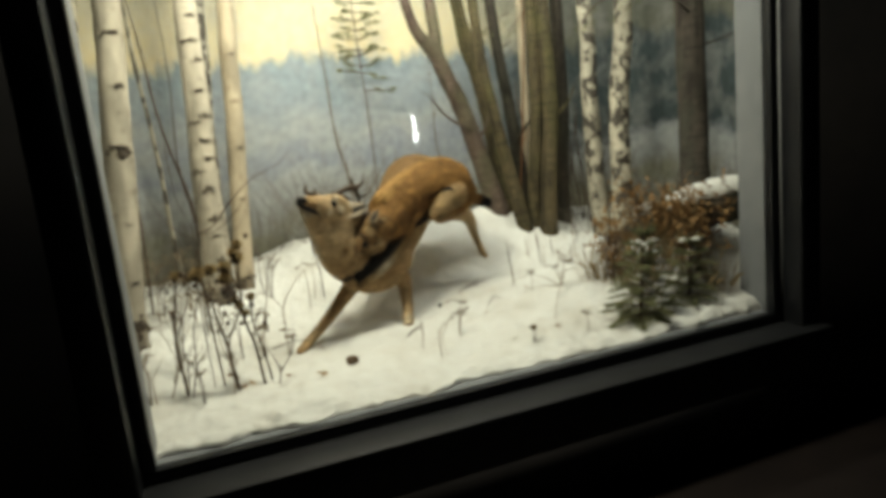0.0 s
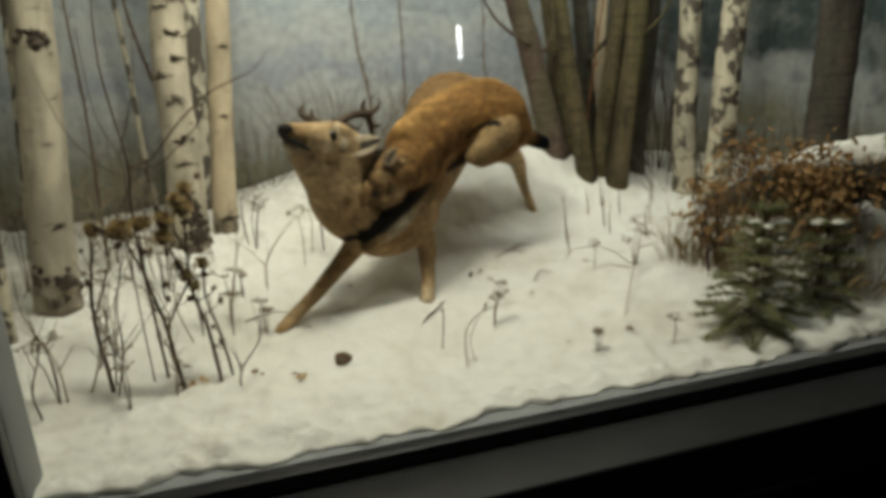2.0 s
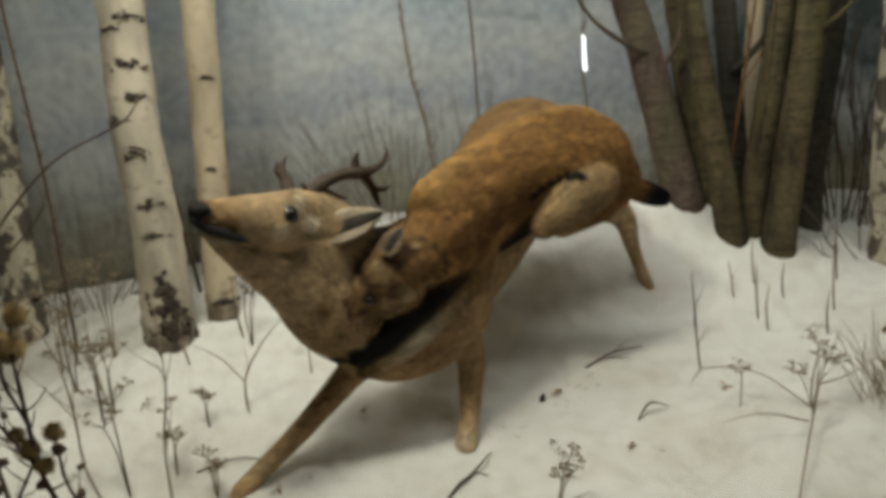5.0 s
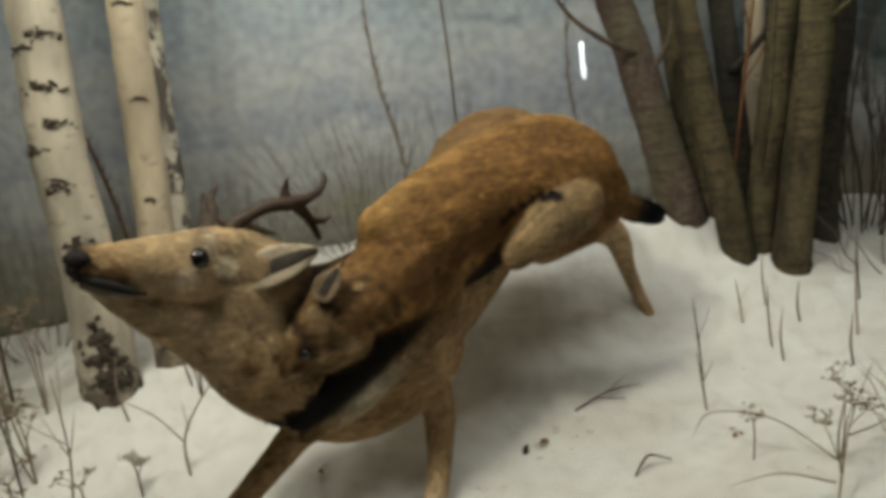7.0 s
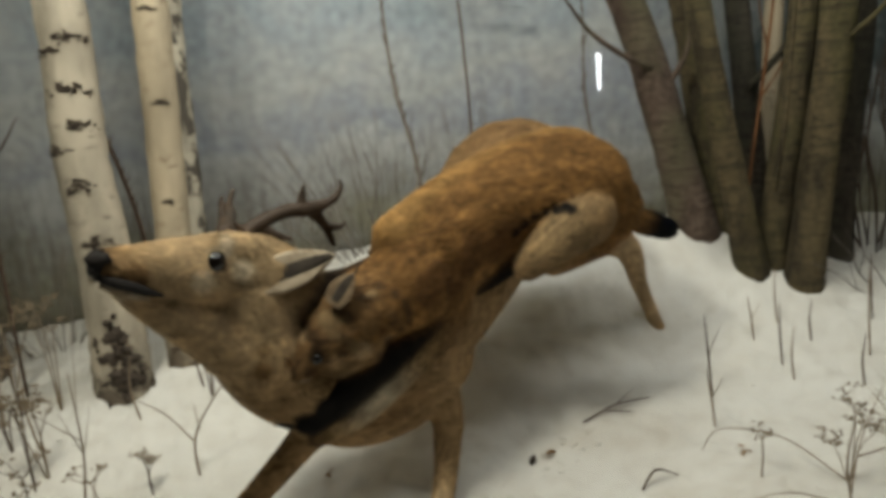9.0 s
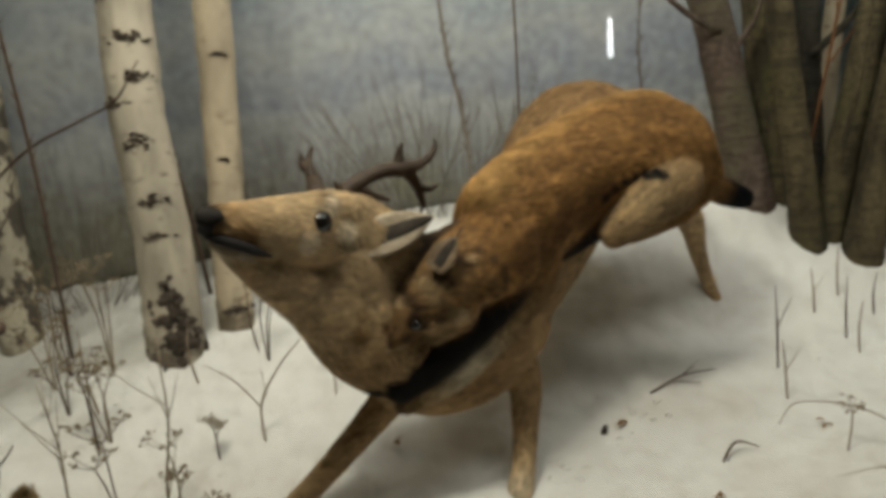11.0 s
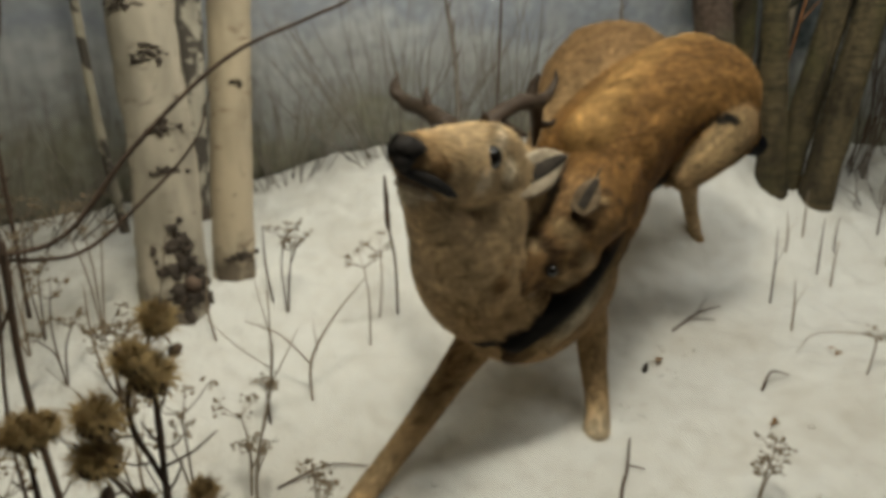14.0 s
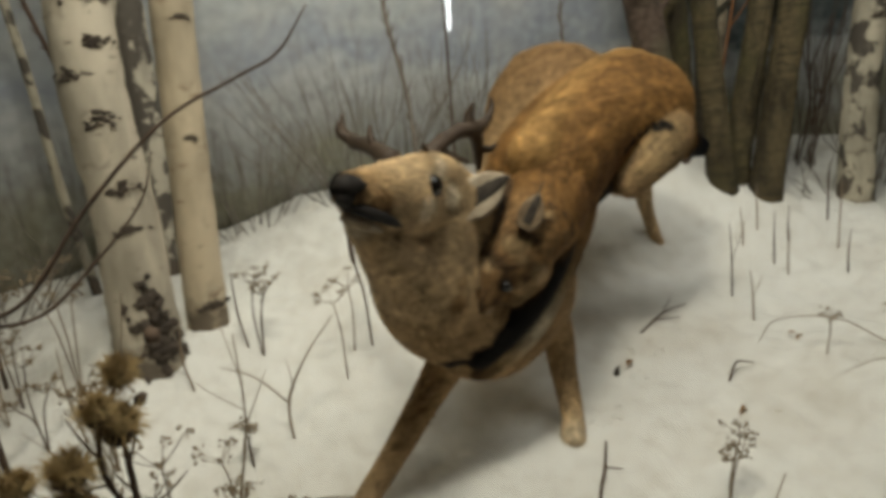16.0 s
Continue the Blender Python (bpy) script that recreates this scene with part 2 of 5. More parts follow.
CASE = mottled("case_lining", (0.5, 0.5, 0.48), (0.6, 0.6, 0.58), 6, 0.9)
GLASS = glass_material()
GLOW = glow_material("tube_glow", (0.86, 0.95, 1.0), 26)
LAMP_GLOW = glow_material("case_tube_glow", WARM, 6)
METAL = mottled("lamp_metal", (0.25, 0.25, 0.25), (0.35, 0.35, 0.35), 20, 0.5, 0.6)
CONE = mottled("cone_scale", (0.11, 0.07, 0.045), (0.28, 0.19, 0.12), 70)
LEAF_LITTER = mottled("fallen_leaf", (0.40, 0.27, 0.15), (0.62, 0.48, 0.30), 30)

# ---- mesh helpers ----


def mesh_of(bm, name, mats, smooth=True):
    me = bpy.data.meshes.new(name)
    bm.to_mesh(me)
    bm.free()
    for m in mats if isinstance(mats, (list, tuple)) else [mats]:
        me.materials.append(m)
    if smooth:
        me.polygons.foreach_set("use_smooth", [True] * len(me.polygons))
    return me


def thing(name, bm, mat, label, category, group="", kind="", smooth=True):
    return tagged(new(name, mesh_of(bm, name, mat, smooth)), label, category, group, kind)


def holder(name, m, label, category, group="", kind=""):
    ob = new(name)
    ob.matrix_world = m
    return tagged(ob, label, category, group, kind)


def part(name, bm, mat, parent, label="", smooth=True, kind=""):
    ob = new(name, mesh_of(bm, name, mat, smooth))
    ob.parent = parent
    return tagged(ob, label, kind=kind)


def box(bm, lo, hi, bev=0.0):
    c = [(a + b) / 2 for a, b in zip(lo, hi)]
    s = [b - a for a, b in zip(lo, hi)]
    g = bmesh.ops.create_cube(bm, size=1, matrix=Matrix.Translation(c) @ Matrix.Diagonal((*s, 1)))
    if bev:
        es = list({e for v in g["verts"] for e in v.link_edges})
        bmesh.ops.bevel(bm, geom=es, offset=bev, segments=2, affect="EDGES", profile=0.5)
    return bm


def spline(pts, n):
    """Points of a smooth curve through pts (tuples of equal length), n steps a span."""
    p = [np.array(q, float) for q in pts]
    if len(p) == 2:
        return [p[0] + (p[1] - p[0]) * k / n for k in range(n + 1)]
    p = [2 * p[0] - p[1], *p, 2 * p[-1] - p[-2]]
    out = []
    for i in range(1, len(p) - 2):
        a, b, c, d = p[i - 1:i + 3]
        for k in range(n):
            t = k / n
            out.append(0.5 * (2 * b + (c - a) * t + (2 * a - 5 * b + 4 * c - d) * t * t + (3 * b - a - 3 * c + d) * t ** 3))
    out.append(p[-2])
    return out


def tube(bm, pts, sides=8, steps=4, wob=0.0, seed=0, mat=0, foot=None):
    """A closed round limb along pts of (x, y, z, radius); foot: height over which the attribute foot fades out."""
    path = spline(pts, steps)
    rnd = random.Random(seed)
    ref = Vector((0.31, 0.93, 0.17))
    lay = bm.verts.layers.float.get("foot") or (bm.verts.layers.float.new("foot") if foot else None)
    rings = []
    z0 = path[0][2]
    for i, q in enumerate(path):
        a, b = path[max(i - 1, 0)], path[min(i + 1, len(path) - 1)]
        d = Vector(b[:3] - a[:3]).normalized()
        u = d.cross(ref)
        u = u.normalized() if u.length > 0.05 else d.orthogonal().normalized()
        w = d.cross(u)
        r = max(float(q[3]), 0.0004)
        ring = []
        for k in range(sides):
            an = 2 * math.pi * k / sides
            rr = r * (1 + (rnd.uniform(-wob, wob) if wob else 0))
            v = bm.verts.new(Vector(q[:3]) + (u * math.cos(an) + w * math.sin(an)) * rr)
            if foot:
                v[lay] = max(0.0, 1 - abs(float(q[2]) - z0) / foot)
            ring.append(v)
        rings.append(ring)
    for r0, r1 in zip(rings, rings[1:]):
        for k in range(sides):
            f = bm.faces.new((r0[k], r0[(k + 1) % sides], r1[(k + 1) % sides], r1[k]))
            f.material_index = mat
    if sides > 2:
        bm.faces.new(rings[0][::-1]).material_index = mat
        bm.faces.new(rings[-1]).material_index = mat
    return bm


def blob(bm, c, r, squash=(1, 1, 1), wob=0.15, seed=0, sub=2):
    g = bmesh.ops.create_icosphere(bm, subdivisions=sub, radius=1)
    for v in g["verts"]:
        k = 1 + wob * noise.noise(v.co * 1.7 + Vector((seed * 3.1, seed, 0)))
        v.co = Vector(c) + Vector((v.co.x * squash[0], v.co.y * squash[1], v.co.z * squash[2])) * r * k
    return bm


def smooth01(a, b, x):
    t = min(max((x - a) / (b - a), 0.0), 1.0)
    return t * t * (3 - 2 * t)


def bell(x, y, cx, cy, sx, sy):
    return math.exp(-((x - cx) / sx) ** 2 - ((y - cy) / sy) ** 2)


def snow_z(x, y):
    z = 0.530 + 0.035 * (y - 2.35) + (0.30 - 0.13 * (1 - smooth01(0.0, 0.9, x))) * smooth01(3.2, 4.3, y)
    z += 0.13 * bell(x, y, -0.42, 3.2, 0.35, 0.35) + 0.12 * bell(x, y, 0.03, 3.62, 0.45, 0.35) + 0.03 * bell(x, y, 0.45, 2.6, 0.4, 0.2)
    z -= 0.12 * bell(x, y, -0.85, 4.35, 0.5, 0.6)
    z += 0.15 * bell(x, y, 1.82, 4.0, 0.26, 0.22) + 0.03 * bell(x, y, 0.7, 4.25, 0.3, 0.3)
    z += 0.06 * bell(x, y, 1.75, 2.95, 0.35, 0.35) + 0.33 * bell(x, y, 2.58, 2.98, 0.46, 0.48)
    z -= 0.075 * bell(x, y, 1.66, 3.74, 0.20, 0.17)
    z += 0.035 * bell(x, y, 2.14, 3.72, 0.22, 0.16)
    z -= 0.10 * smooth01(2.2, 3.0, x) * smooth01(3.4, 4.0, y)
    v = Vector((x * 3.1, y * 3.1, 0.3))
    z += 0.020 * noise.noise(v) + 0.013 * noise.noise(v * 3.3) + 0.006 * noise.noise(v * 9) + 0.003 * noise.noise(v * 21)
    return z


# ---- the hall ----
G = 2.262           # plane of the pane
X0, X1, Z0, Z1 = -0.285, 2.432, 0.512, 2.72   # the window's opening
floor_ob = thing("floor", box(bmesh.new(), (-6, -5.4, -0.1), (8, 2.12, 0)), HALL_FLOOR, "dark polished floor of the unlit hall", "floor", kind="structure")
for nm, lo, hi in (("wall_west", (-6.1, -5.4, 0), (-6, 2.12, 3.6)), ("wall_east", (8, -5.4, 0), (8.1, 2.12, 3.6)), ("wall_south", (-6.1, -5.5, 0), (8.1, -5.4, 3.6)),
                   ("ceiling", (-6.1, -5.5, 3.6), (8.1, 2.12, 3.7))):
    thing(nm, box(bmesh.new(), lo, hi), HALL, "plain dark hall " + ("ceiling" if nm == "ceiling" else "wall in shadow"), nm.split("_")[0], kind="structure")
bm = bmesh.new()
FX0, FX1, FZ0, FZ1 = X0 - 0.16, X1 + 0.16, Z0 - 0.24, Z1 + 0.16
for lo, hi in (((-6.1, 2.12, 0), (FX0, 2.25, 3.7)), ((FX1, 2.12, 0), (8.1, 2.25, 3.7)), ((FX0, 2.12, 0), (FX1, 2.25, FZ0)), ((FX0, 2.12, FZ1), (FX1, 2.25, 3.7))):
    box(bm, lo, hi)
thing("wall_north", bm, HALL, "dark hall wall round the display window", "wall", kind="structure")

# ---- the display window ----
win = holder("window_1", pose(0, 0, 0), "large display window with a black frame and grey reveal", "window", kind="structure")
b4 = 0.045
part("frame_bottom", box(bmesh.new(), (X0 - b4, 2.215, Z0 - b4), (X1 + b4, G - 0.004, Z0), 0.004), FRAME, win)
part("frame_top", box(bmesh.new(), (X0 - b4, 2.215, Z1), (X1 + b4, G - 0.004, Z1 + b4), 0.004), FRAME, win)
part("frame_side", box(bmesh.new(), (X0 - b4, 2.215, Z0), (X0, G - 0.004, Z1), 0.004), FRAME, win)
part("frame_side", box(bmesh.new(), (X1, 2.215, Z0), (X1 + b4, G - 0.004, Z1), 0.004), FRAME, win)
for nm, lo, hi in (("outer_rail_bottom", (FX0, 2.03, FZ0), (FX1, 2.21, Z0 - b4)), ("outer_rail_top", (FX0, 2.10, Z1 + b4), (FX1, 2.21, FZ1)),
                   ("outer_rail_side", (FX0, 2.10, Z0 - b4), (X0 - b4, 2.21, Z1 + b4)), ("outer_rail_side", (X1 + b4, 2.10, Z0 - b4), (FX1, 2.21, Z1 + b4))):
    part(nm, box(bmesh.new(), lo, hi, 0.008), RAIL if "bottom" in nm else FRAME, win, "dark grey lower rail" if "bottom" in nm else "")
pane = part("pane", box(bmesh.new(), (X0 - 0.01, G, Z0 - 0.01), (X1 + 0.01, G + 0.0015, Z1 + 0.01)), GLASS, win, "clear glass pane", smooth=False)
pane.visible_shadow = False
part("sill", box(bmesh.new(), (X0 - 0.05, G + 0.004, Z0 - 0.06), (X1 + 0.05, 2.40, Z0 - 0.002), 0.003), LEDGE, win, "flat grey painted sill")
part("reveal", box(bmesh.new(), (X0 - 0.07, G + 0.004, Z0), (X0 - 0.003, 2.40, Z1), 0.003), LEDGE, win, "grey painted reveal")
part("reveal", box(bmesh.new(), (X1 + 0.003, G + 0.004, Z0), (X1 + 0.07, 2.42, Z1), 0.003), LEDGE, win, "grey painted reveal")

# ---- the case: painted backdrop, top and snow ----
CX, CY = (-1.7, 3.6), 4.62


def cyc():
    """The backdrop's line in plan: straight sides, rounded far corners."""
    r = 0.95
    runs = [(CX[0], 2.42), (CX[0], CY - r)]
    for k in range(1, 15):
        a = math.pi - k / 15 * math.pi / 2
        runs.append((CX[0] + r + r * math.cos(a), CY - r + r * math.sin(a)))
    for k in range(0, 16):
        a = math.pi / 2 - k / 15 * math.pi / 2
        runs.append((CX[1] - r + r * math.cos(a), CY - r + r * math.sin(a)))
    runs.append((CX[1], 2.42))
    return runs


bm = bmesh.new()
plan = cyc()
cx0, cy0 = (CX[0] + CX[1]) / 2, 3.3
cols = []
for px, py in plan:
    d = Vector((px - cx0, py - cy0, 0)).normalized() * 0.03
    cols.append([bm.verts.new(p) for p in ((px, py, 0.3), (px, py, 3.0), (px + d.x, py + d.y, 3.0), (px + d.x, py + d.y, 0.3))])
for a, b in zip(cols, cols[1:]):
    for k in range(4):
        bm.faces.new((a[k], b[k], b[(k + 1) % 4], a[(k + 1) % 4]))
bm.faces.new(cols[0])
bm.faces.new(cols[-1][::-1])
bmesh.ops.recalc_face_normals(bm, faces=bm.faces)
thing("backdrop", bm, BACKDROP, "curved backdrop painted with misty blue winter woods", "backdrop", kind="structure")
thing("case_ceiling", box(bmesh.new(), (-1.75, 2.26, 3.0), (3.65, 4.68, 3.05)), CASE, "pale lining of the display case top", "ceiling", kind="structure")
bm = bmesh.new()
for lo, hi in (((-1.75, 2.27, 0.3), (X0 - 0.075, 2.42, 3.0)), ((X1 + 0.075, 2.27, 0.3), (3.65, 2.415, 3.0)), ((X0 - 0.075, 2.27, Z1 + 0.02), (X1 + 0.075, 2.40, 3.0))):
    box(bm, lo, hi)
thing("case_front", bm, CASE, "pale inner front of the display case", "wall", kind="structure")

bm = bmesh.new()
NX, NY = 420, 190
grid = []
for j in range(NY + 1):
    y = 2.305 + (4.60 - 2.305) * (j / NY) ** 1.15
    row = []
    for i in range(NX + 1):
        x = CX[0] + 0.02 + (CX[1] - CX[0] - 0.04) * i / NX
        z = snow_z(x, y)
        ye = y
        if j < 9:
            e = 0.034 * noise.noise(Vector((x * 6, 0.2, 0))) + 0.022 * noise.noise(Vector((x * 19, 1.2, 0))) + 0.006 * noise.noise(Vector((x * 41, 2.2, 0)))
            ye += (e - 0.012) * (9 - j) / 9
            z = 0.5125 + (z - 0.5125 + 0.016 * noise.noise(Vector((x * 16, y * 16, 3.3))) + 0.008 * noise.noise(Vector((x * 37, y * 37, 1.3)))) * smooth01(-7, 6, j)
        row.append(bm.verts.new((x, ye, z)))
    grid.append(row)
for j in range(NY):
    for i in range(NX):
        bm.faces.new((grid[j][i], grid[j][i + 1], grid[j + 1][i + 1], grid[j + 1][i]))
# closed down to the case's base
rim = grid[0] + [r[-1] for r in grid[1:]] + grid[-1][-2::-1] + [r[0] for r in grid[-2:0:-1]]
low = [bm.verts.new((v.co.x, v.co.y, 0.42 if v.co.y > 2.45 else 0.511)) for v in rim]
for k in range(len(rim)):
    bm.faces.new((rim[k], low[k], low[(k + 1) % len(rim)], rim[(k + 1) % len(rim)]))
thing("ground", bm, SNOW, "sloping bank of white artificial snow", "snow", kind="structure")
thing("case_base", box(bmesh.new(), (-1.75, 2.26, 0.3), (3.65, 4.68, 0.42)), CASE, "plain base under the display", "floor", kind="structure")

# ---- trees ----


def trunk_path(x0, y0, x1, z1, r0, r1, lean_y=0.0, z_off=0.05, wig=0.006, seed=0):
    """A trunk from the snow at (x0, y0) up through (x1, z1) and on to the case's top."""
    rnd = random.Random(seed)
    z0 = snow_z(x0, y0)
    top = 2.98
    pts = [(x0, y0, z0 - z_off - 0.03, r0 * 1.2), (x0, y0, z0 + 0.04, r0 * 1.05)]
    for k in range(1, 8):
        z = z0 + 0.04 + (top - z0 - 0.04) * k / 7
        f = (z - z0) / (z1 - z0)
        pts.append((x0 + (x1 - x0) * f + rnd.uniform(-wig, wig), y0 + lean_y * f + rnd.uniform(-wig, wig), z, r0 + (r1 - r0) * min(f, 1.6)))
    return pts


def knot(bm, c, r, out, seed):
    """A dark branch scar: a ragged level smudge of raised black bark."""
    o = Vector(out).normalized()
    side = o.cross(Vector((0, 0, 1)))
    rnd = random.Random(seed)
    if r > 0.031:
        # a broad flaking patch of black bark near the foot
        for k in range(26):
            u, w = rnd.gauss(0, 0.55), rnd.gauss(0, 0.55)
            p = Vector(c) + side * r * u + Vector((0, 0, w * r)) - o * ((r * u) ** 2 * 8 + 0.004)
            blob(bm, p, r * rnd.uniform(0.12, 0.42), (1.0, 1.0, rnd.uniform(0.5, 1.3)), 0.9, seed + k, 2)
        return
    size = min(r, 0.022)
    for k in range(34):
        u = max(-2.2, min(2.2, rnd.gauss(0, 0.85)))
        w = rnd.gauss(0, 0.30 if r < 0.034 else 0.6) - 0.22 * abs(u) + 0.1
        p = Vector(c) + side * r * u + Vector((0, 0, w * r)) - o * (r * u) ** 2 * 8
        blob(bm, p, size * rnd.uniform(0.16, 0.38), (1.15, 1.15, 0.6), 0.4, seed + k, 1)


def tree(name, pts, bark, label, knots=(), limbs=(), sides=20, scar=None, group="trees in the case"):
    if name == "alder_tree":
        pts = [(*q[:3], q[3] * 0.88) for q in pts]
    ob = holder(name, pose(0, 0, 0), label, "tree", group)
    part("trunk", tube(bmesh.new(), pts, sides, 9, 0.05, hash(len(pts)) % 7, 0, 0.42), bark, ob)
    path = spline(pts, 10)
    for h, a, r in knots:
        q = min(path, key=lambda p: abs(p[2] - h))
        d = Vector((math.sin(radians(a)), -math.cos(radians(a)), 0))
        bm = bmesh.new()
        knot(bm, Vector(q[:3]) + d * q[3] * 0.985, r * 1.15, d, int(h * 100))
        part("branch_scar", bm, scar or SCAR, ob, "dark ragged branch scar", kind="stuff")
    for lim in limbs:
        part("branch", tube(bmesh.new(), lim, 9, 6, 0.05), bark, ob)
    return ob


tree("birch_tree", trunk_path(-0.405, 3.2, -0.262, 2.1, 0.071, 0.058, seed=1), BIRCH, "white birch trunk with dark scars in the snow",
     [(1.567, 15, 0.03), (0.83, -20, 0.03), (0.80, 40, 0.035), (1.86, 30, 0.016), (0.98, 40, 0.014), (2.1, 10, 0.018), (2.35, 35, 0.016)])
tree("birch_tree", trunk_path(0.008, 3.64, 0.052, 1.9, 0.077, 0.061, seed=2), BIRCH, "thick white birch trunk with black branch scars",
     [(1.62, 10, 0.022), (1.50, 30, 0.018), (1.342, 15, 0.024), (1.215, 18, 0.024), (1.10, 12, 0.016), (1.72, 28, 0.02), (1.70, -15, 0.018), (0.93, 20, 0.035), (0.87, 30, 0.04), (0.80, 30, 0.04),
      (1.85, 20, 0.016), (2.0, 35, 0.016), (2.12, 0, 0.018), (1.45, -30, 0.016), (0.80, -5, 0.022), (2.22, 25, 0.015)])
tree("birch_tree", trunk_path(0.152, 3.76, 0.247, 1.9, 0.052, 0.048, seed=3), BIRCH_YOUNG, "slim cream birch trunk with few scars",
     [(1.55, 20, 0.012), (1.28, 10, 0.01), (0.83, 30, 0.02), (1.8, 5, 0.011), (2.05, 15, 0.01)])
tree("birch_tree", trunk_path(0.032, 4.30, 0.094, 1.7, 0.058, 0.052, seed=4), BIRCH_FLAKED, "birch trunk with black scaly bark plates")
tree("birch_tree", trunk_path(-0.655, 4.03, -0.553, 1.95, 0.065, 0.052, seed=5), BIRCH_SCALY, "mottled birch trunk behind the scrub",
     [(1.3, 20, 0.014), (1.6, 10, 0.014)])
tree("birch_tree", trunk_path(-0.52, 3.05, -0.50, 1.9, 0.018, 0.015, seed=6, wig=0.02), BIRCH_SCALY, "thin peeling birch stem near the reveal", sides=10)
tree("birch_sapling", trunk_path(-0.19, 4.25, -0.225, 1.85, 0.015, 0.012, seed=7, wig=0.012), BIRCH_SCALY, "thin pale birch sapling", sides=9)
tree("birch_tree", trunk_path(2.53, 3.72, 2.49, 2.0, 0.062, 0.05, seed=8, wig=0.012), BIRCH_SCALY, "mottled pale birch trunk beside a forked one",
     [(1.4, -20, 0.016), (1.75, 0, 0.014)])
tree("birch_tree", trunk_path(2.46, 3.41, 2.535, 1.95, 0.066, 0.056, seed=9, wig=0.012), BIRCH_SCALY, "old birch trunk with peeling black-and-cream bark",
     [(1.25, -30, 0.03), (1.1, -10, 0.024), (1.52, 0, 0.022)])
tree("pine_tree", trunk_path(2.80, 3.12, 2.80, 2.0, 0.088, 0.08, seed=10), PINE_BARK, "straight dark pine trunk with dead twigs", limbs=[
    [(2.84, 3.08, 1.86, 0.006), (2.98, 3.0, 1.90, 0.004), (3.08, 2.96, 1.96, 0.002)], [(2.75, 3.06, 2.05, 0.007), (2.6, 3.0, 2.10, 0.004), (2.5, 2.97, 2.10, 0.002)],
    [(2.84, 3.05, 2.12, 0.006), (2.98, 2.96, 2.2, 0.004), (3.1, 2.93, 2.3, 0.002)], [(2.75, 3.06, 1.7, 0.005), (2.66, 3.0, 1.66, 0.002)]])

# the clump of grey trunks
G1 = "grey trunks of one clump"
tree("alder_tree", [(1.90, 4.02, 0.86, 0.105), (1.875, 4.01, 1.0, 0.088), (1.80, 4.0, 1.28, 0.074), (1.69, 4.0, 1.66, 0.066), (1.60, 3.99, 1.86, 0.06), (1.53, 3.98, 2.02, 0.056), (1.42, 3.97, 2.16, 0.042), (1.36, 3.95, 2.32, 0.036), (1.30, 3.94, 2.6, 0.03), (1.27, 3.94, 2.96, 0.024)],
     ALDER_PINK, "leaning grey-brown trunk forking over the snow", limbs=[[(1.55, 3.985, 1.98, 0.04), (1.55, 4.0, 2.14, 0.04), (1.54, 4.02, 2.4, 0.034), (1.5, 4.05, 2.96, 0.024)],
     [(1.72, 3.95, 1.52, 0.012), (1.62, 3.9, 1.56, 0.009), (1.50, 3.86, 1.64, 0.007), (1.42, 3.84, 1.74, 0.004), (1.36, 3.83, 1.78, 0.002)],
     [(1.75, 3.98, 1.42, 0.012), (1.83, 3.94, 1.55, 0.009), (1.86, 3.93, 1.75, 0.005)]], group=G1)
tree("alder_tree", [(2.02, 4.08, 0.85, 0.098), (1.99, 4.06, 0.98, 0.075), (1.95, 4.06, 1.25, 0.062), (1.88, 4.05, 1.70, 0.056), (1.79, 4.05, 2.1, 0.05), (1.72, 4.06, 2.5, 0.042), (1.66, 4.07, 2.96, 0.034)],
     ALDER, "grey trunk leaning out of the clump", limbs=[[(1.85, 4.05, 1.85, 0.022), (1.74, 4.0, 2.02, 0.018), (1.69, 3.97, 2.25, 0.013), (1.62, 3.96, 2.7, 0.008)]], group=G1)
tree("alder_tree", [(2.19, 4.14, 0.78, 0.080), (2.16, 4.12, 1.05, 0.058), (2.125, 4.1, 1.3, 0.050), (2.08, 4.1, 1.7, 0.046), (2.03, 4.1, 2.1, 0.042), (1.96, 4.1, 2.96, 0.034)], ALDER_DARK, "dark trunk at the back of the clump",
     limbs=[[(2.10, 4.06, 1.42, 0.014), (2.16, 3.98, 1.52, 0.011), (2.19, 3.94, 1.60, 0.005)], [(2.07, 4.06, 1.75, 0.012), (2.00, 4.0, 1.85, 0.008), (1.97, 3.97, 2.0, 0.004)]], group=G1)
tree("alder_tree", [(2.025, 3.86, 0.74, 0.078), (2.005, 3.86, 0.86, 0.062), (1.965, 3.855, 1.05, 0.053), (1.913, 3.85, 1.28, 0.047), (1.832, 3.85, 1.68, 0.043), (1.79, 3.87, 2.05, 0.038), (1.76, 3.9, 2.96, 0.03)], ALDER, "mossy grey trunk leaning across the clump", group=G1)
tree("alder_tree", [(2.085, 3.89, 0.72, 0.072), (2.10, 3.89, 0.90, 0.060), (2.14, 3.885, 1.25, 0.053), (2.18, 3.88, 1.65, 0.051), (2.19, 3.88, 2.1, 0.046), (2.18, 3.88, 2.96, 0.038)], ALDER, "upright grey trunk in the clump",
     limbs=[[(2.05, 3.80, 1.1, 0.010), (2.06, 3.76, 1.35, 0.008), (2.08, 3.75, 1.75, 0.005)]], group=G1)
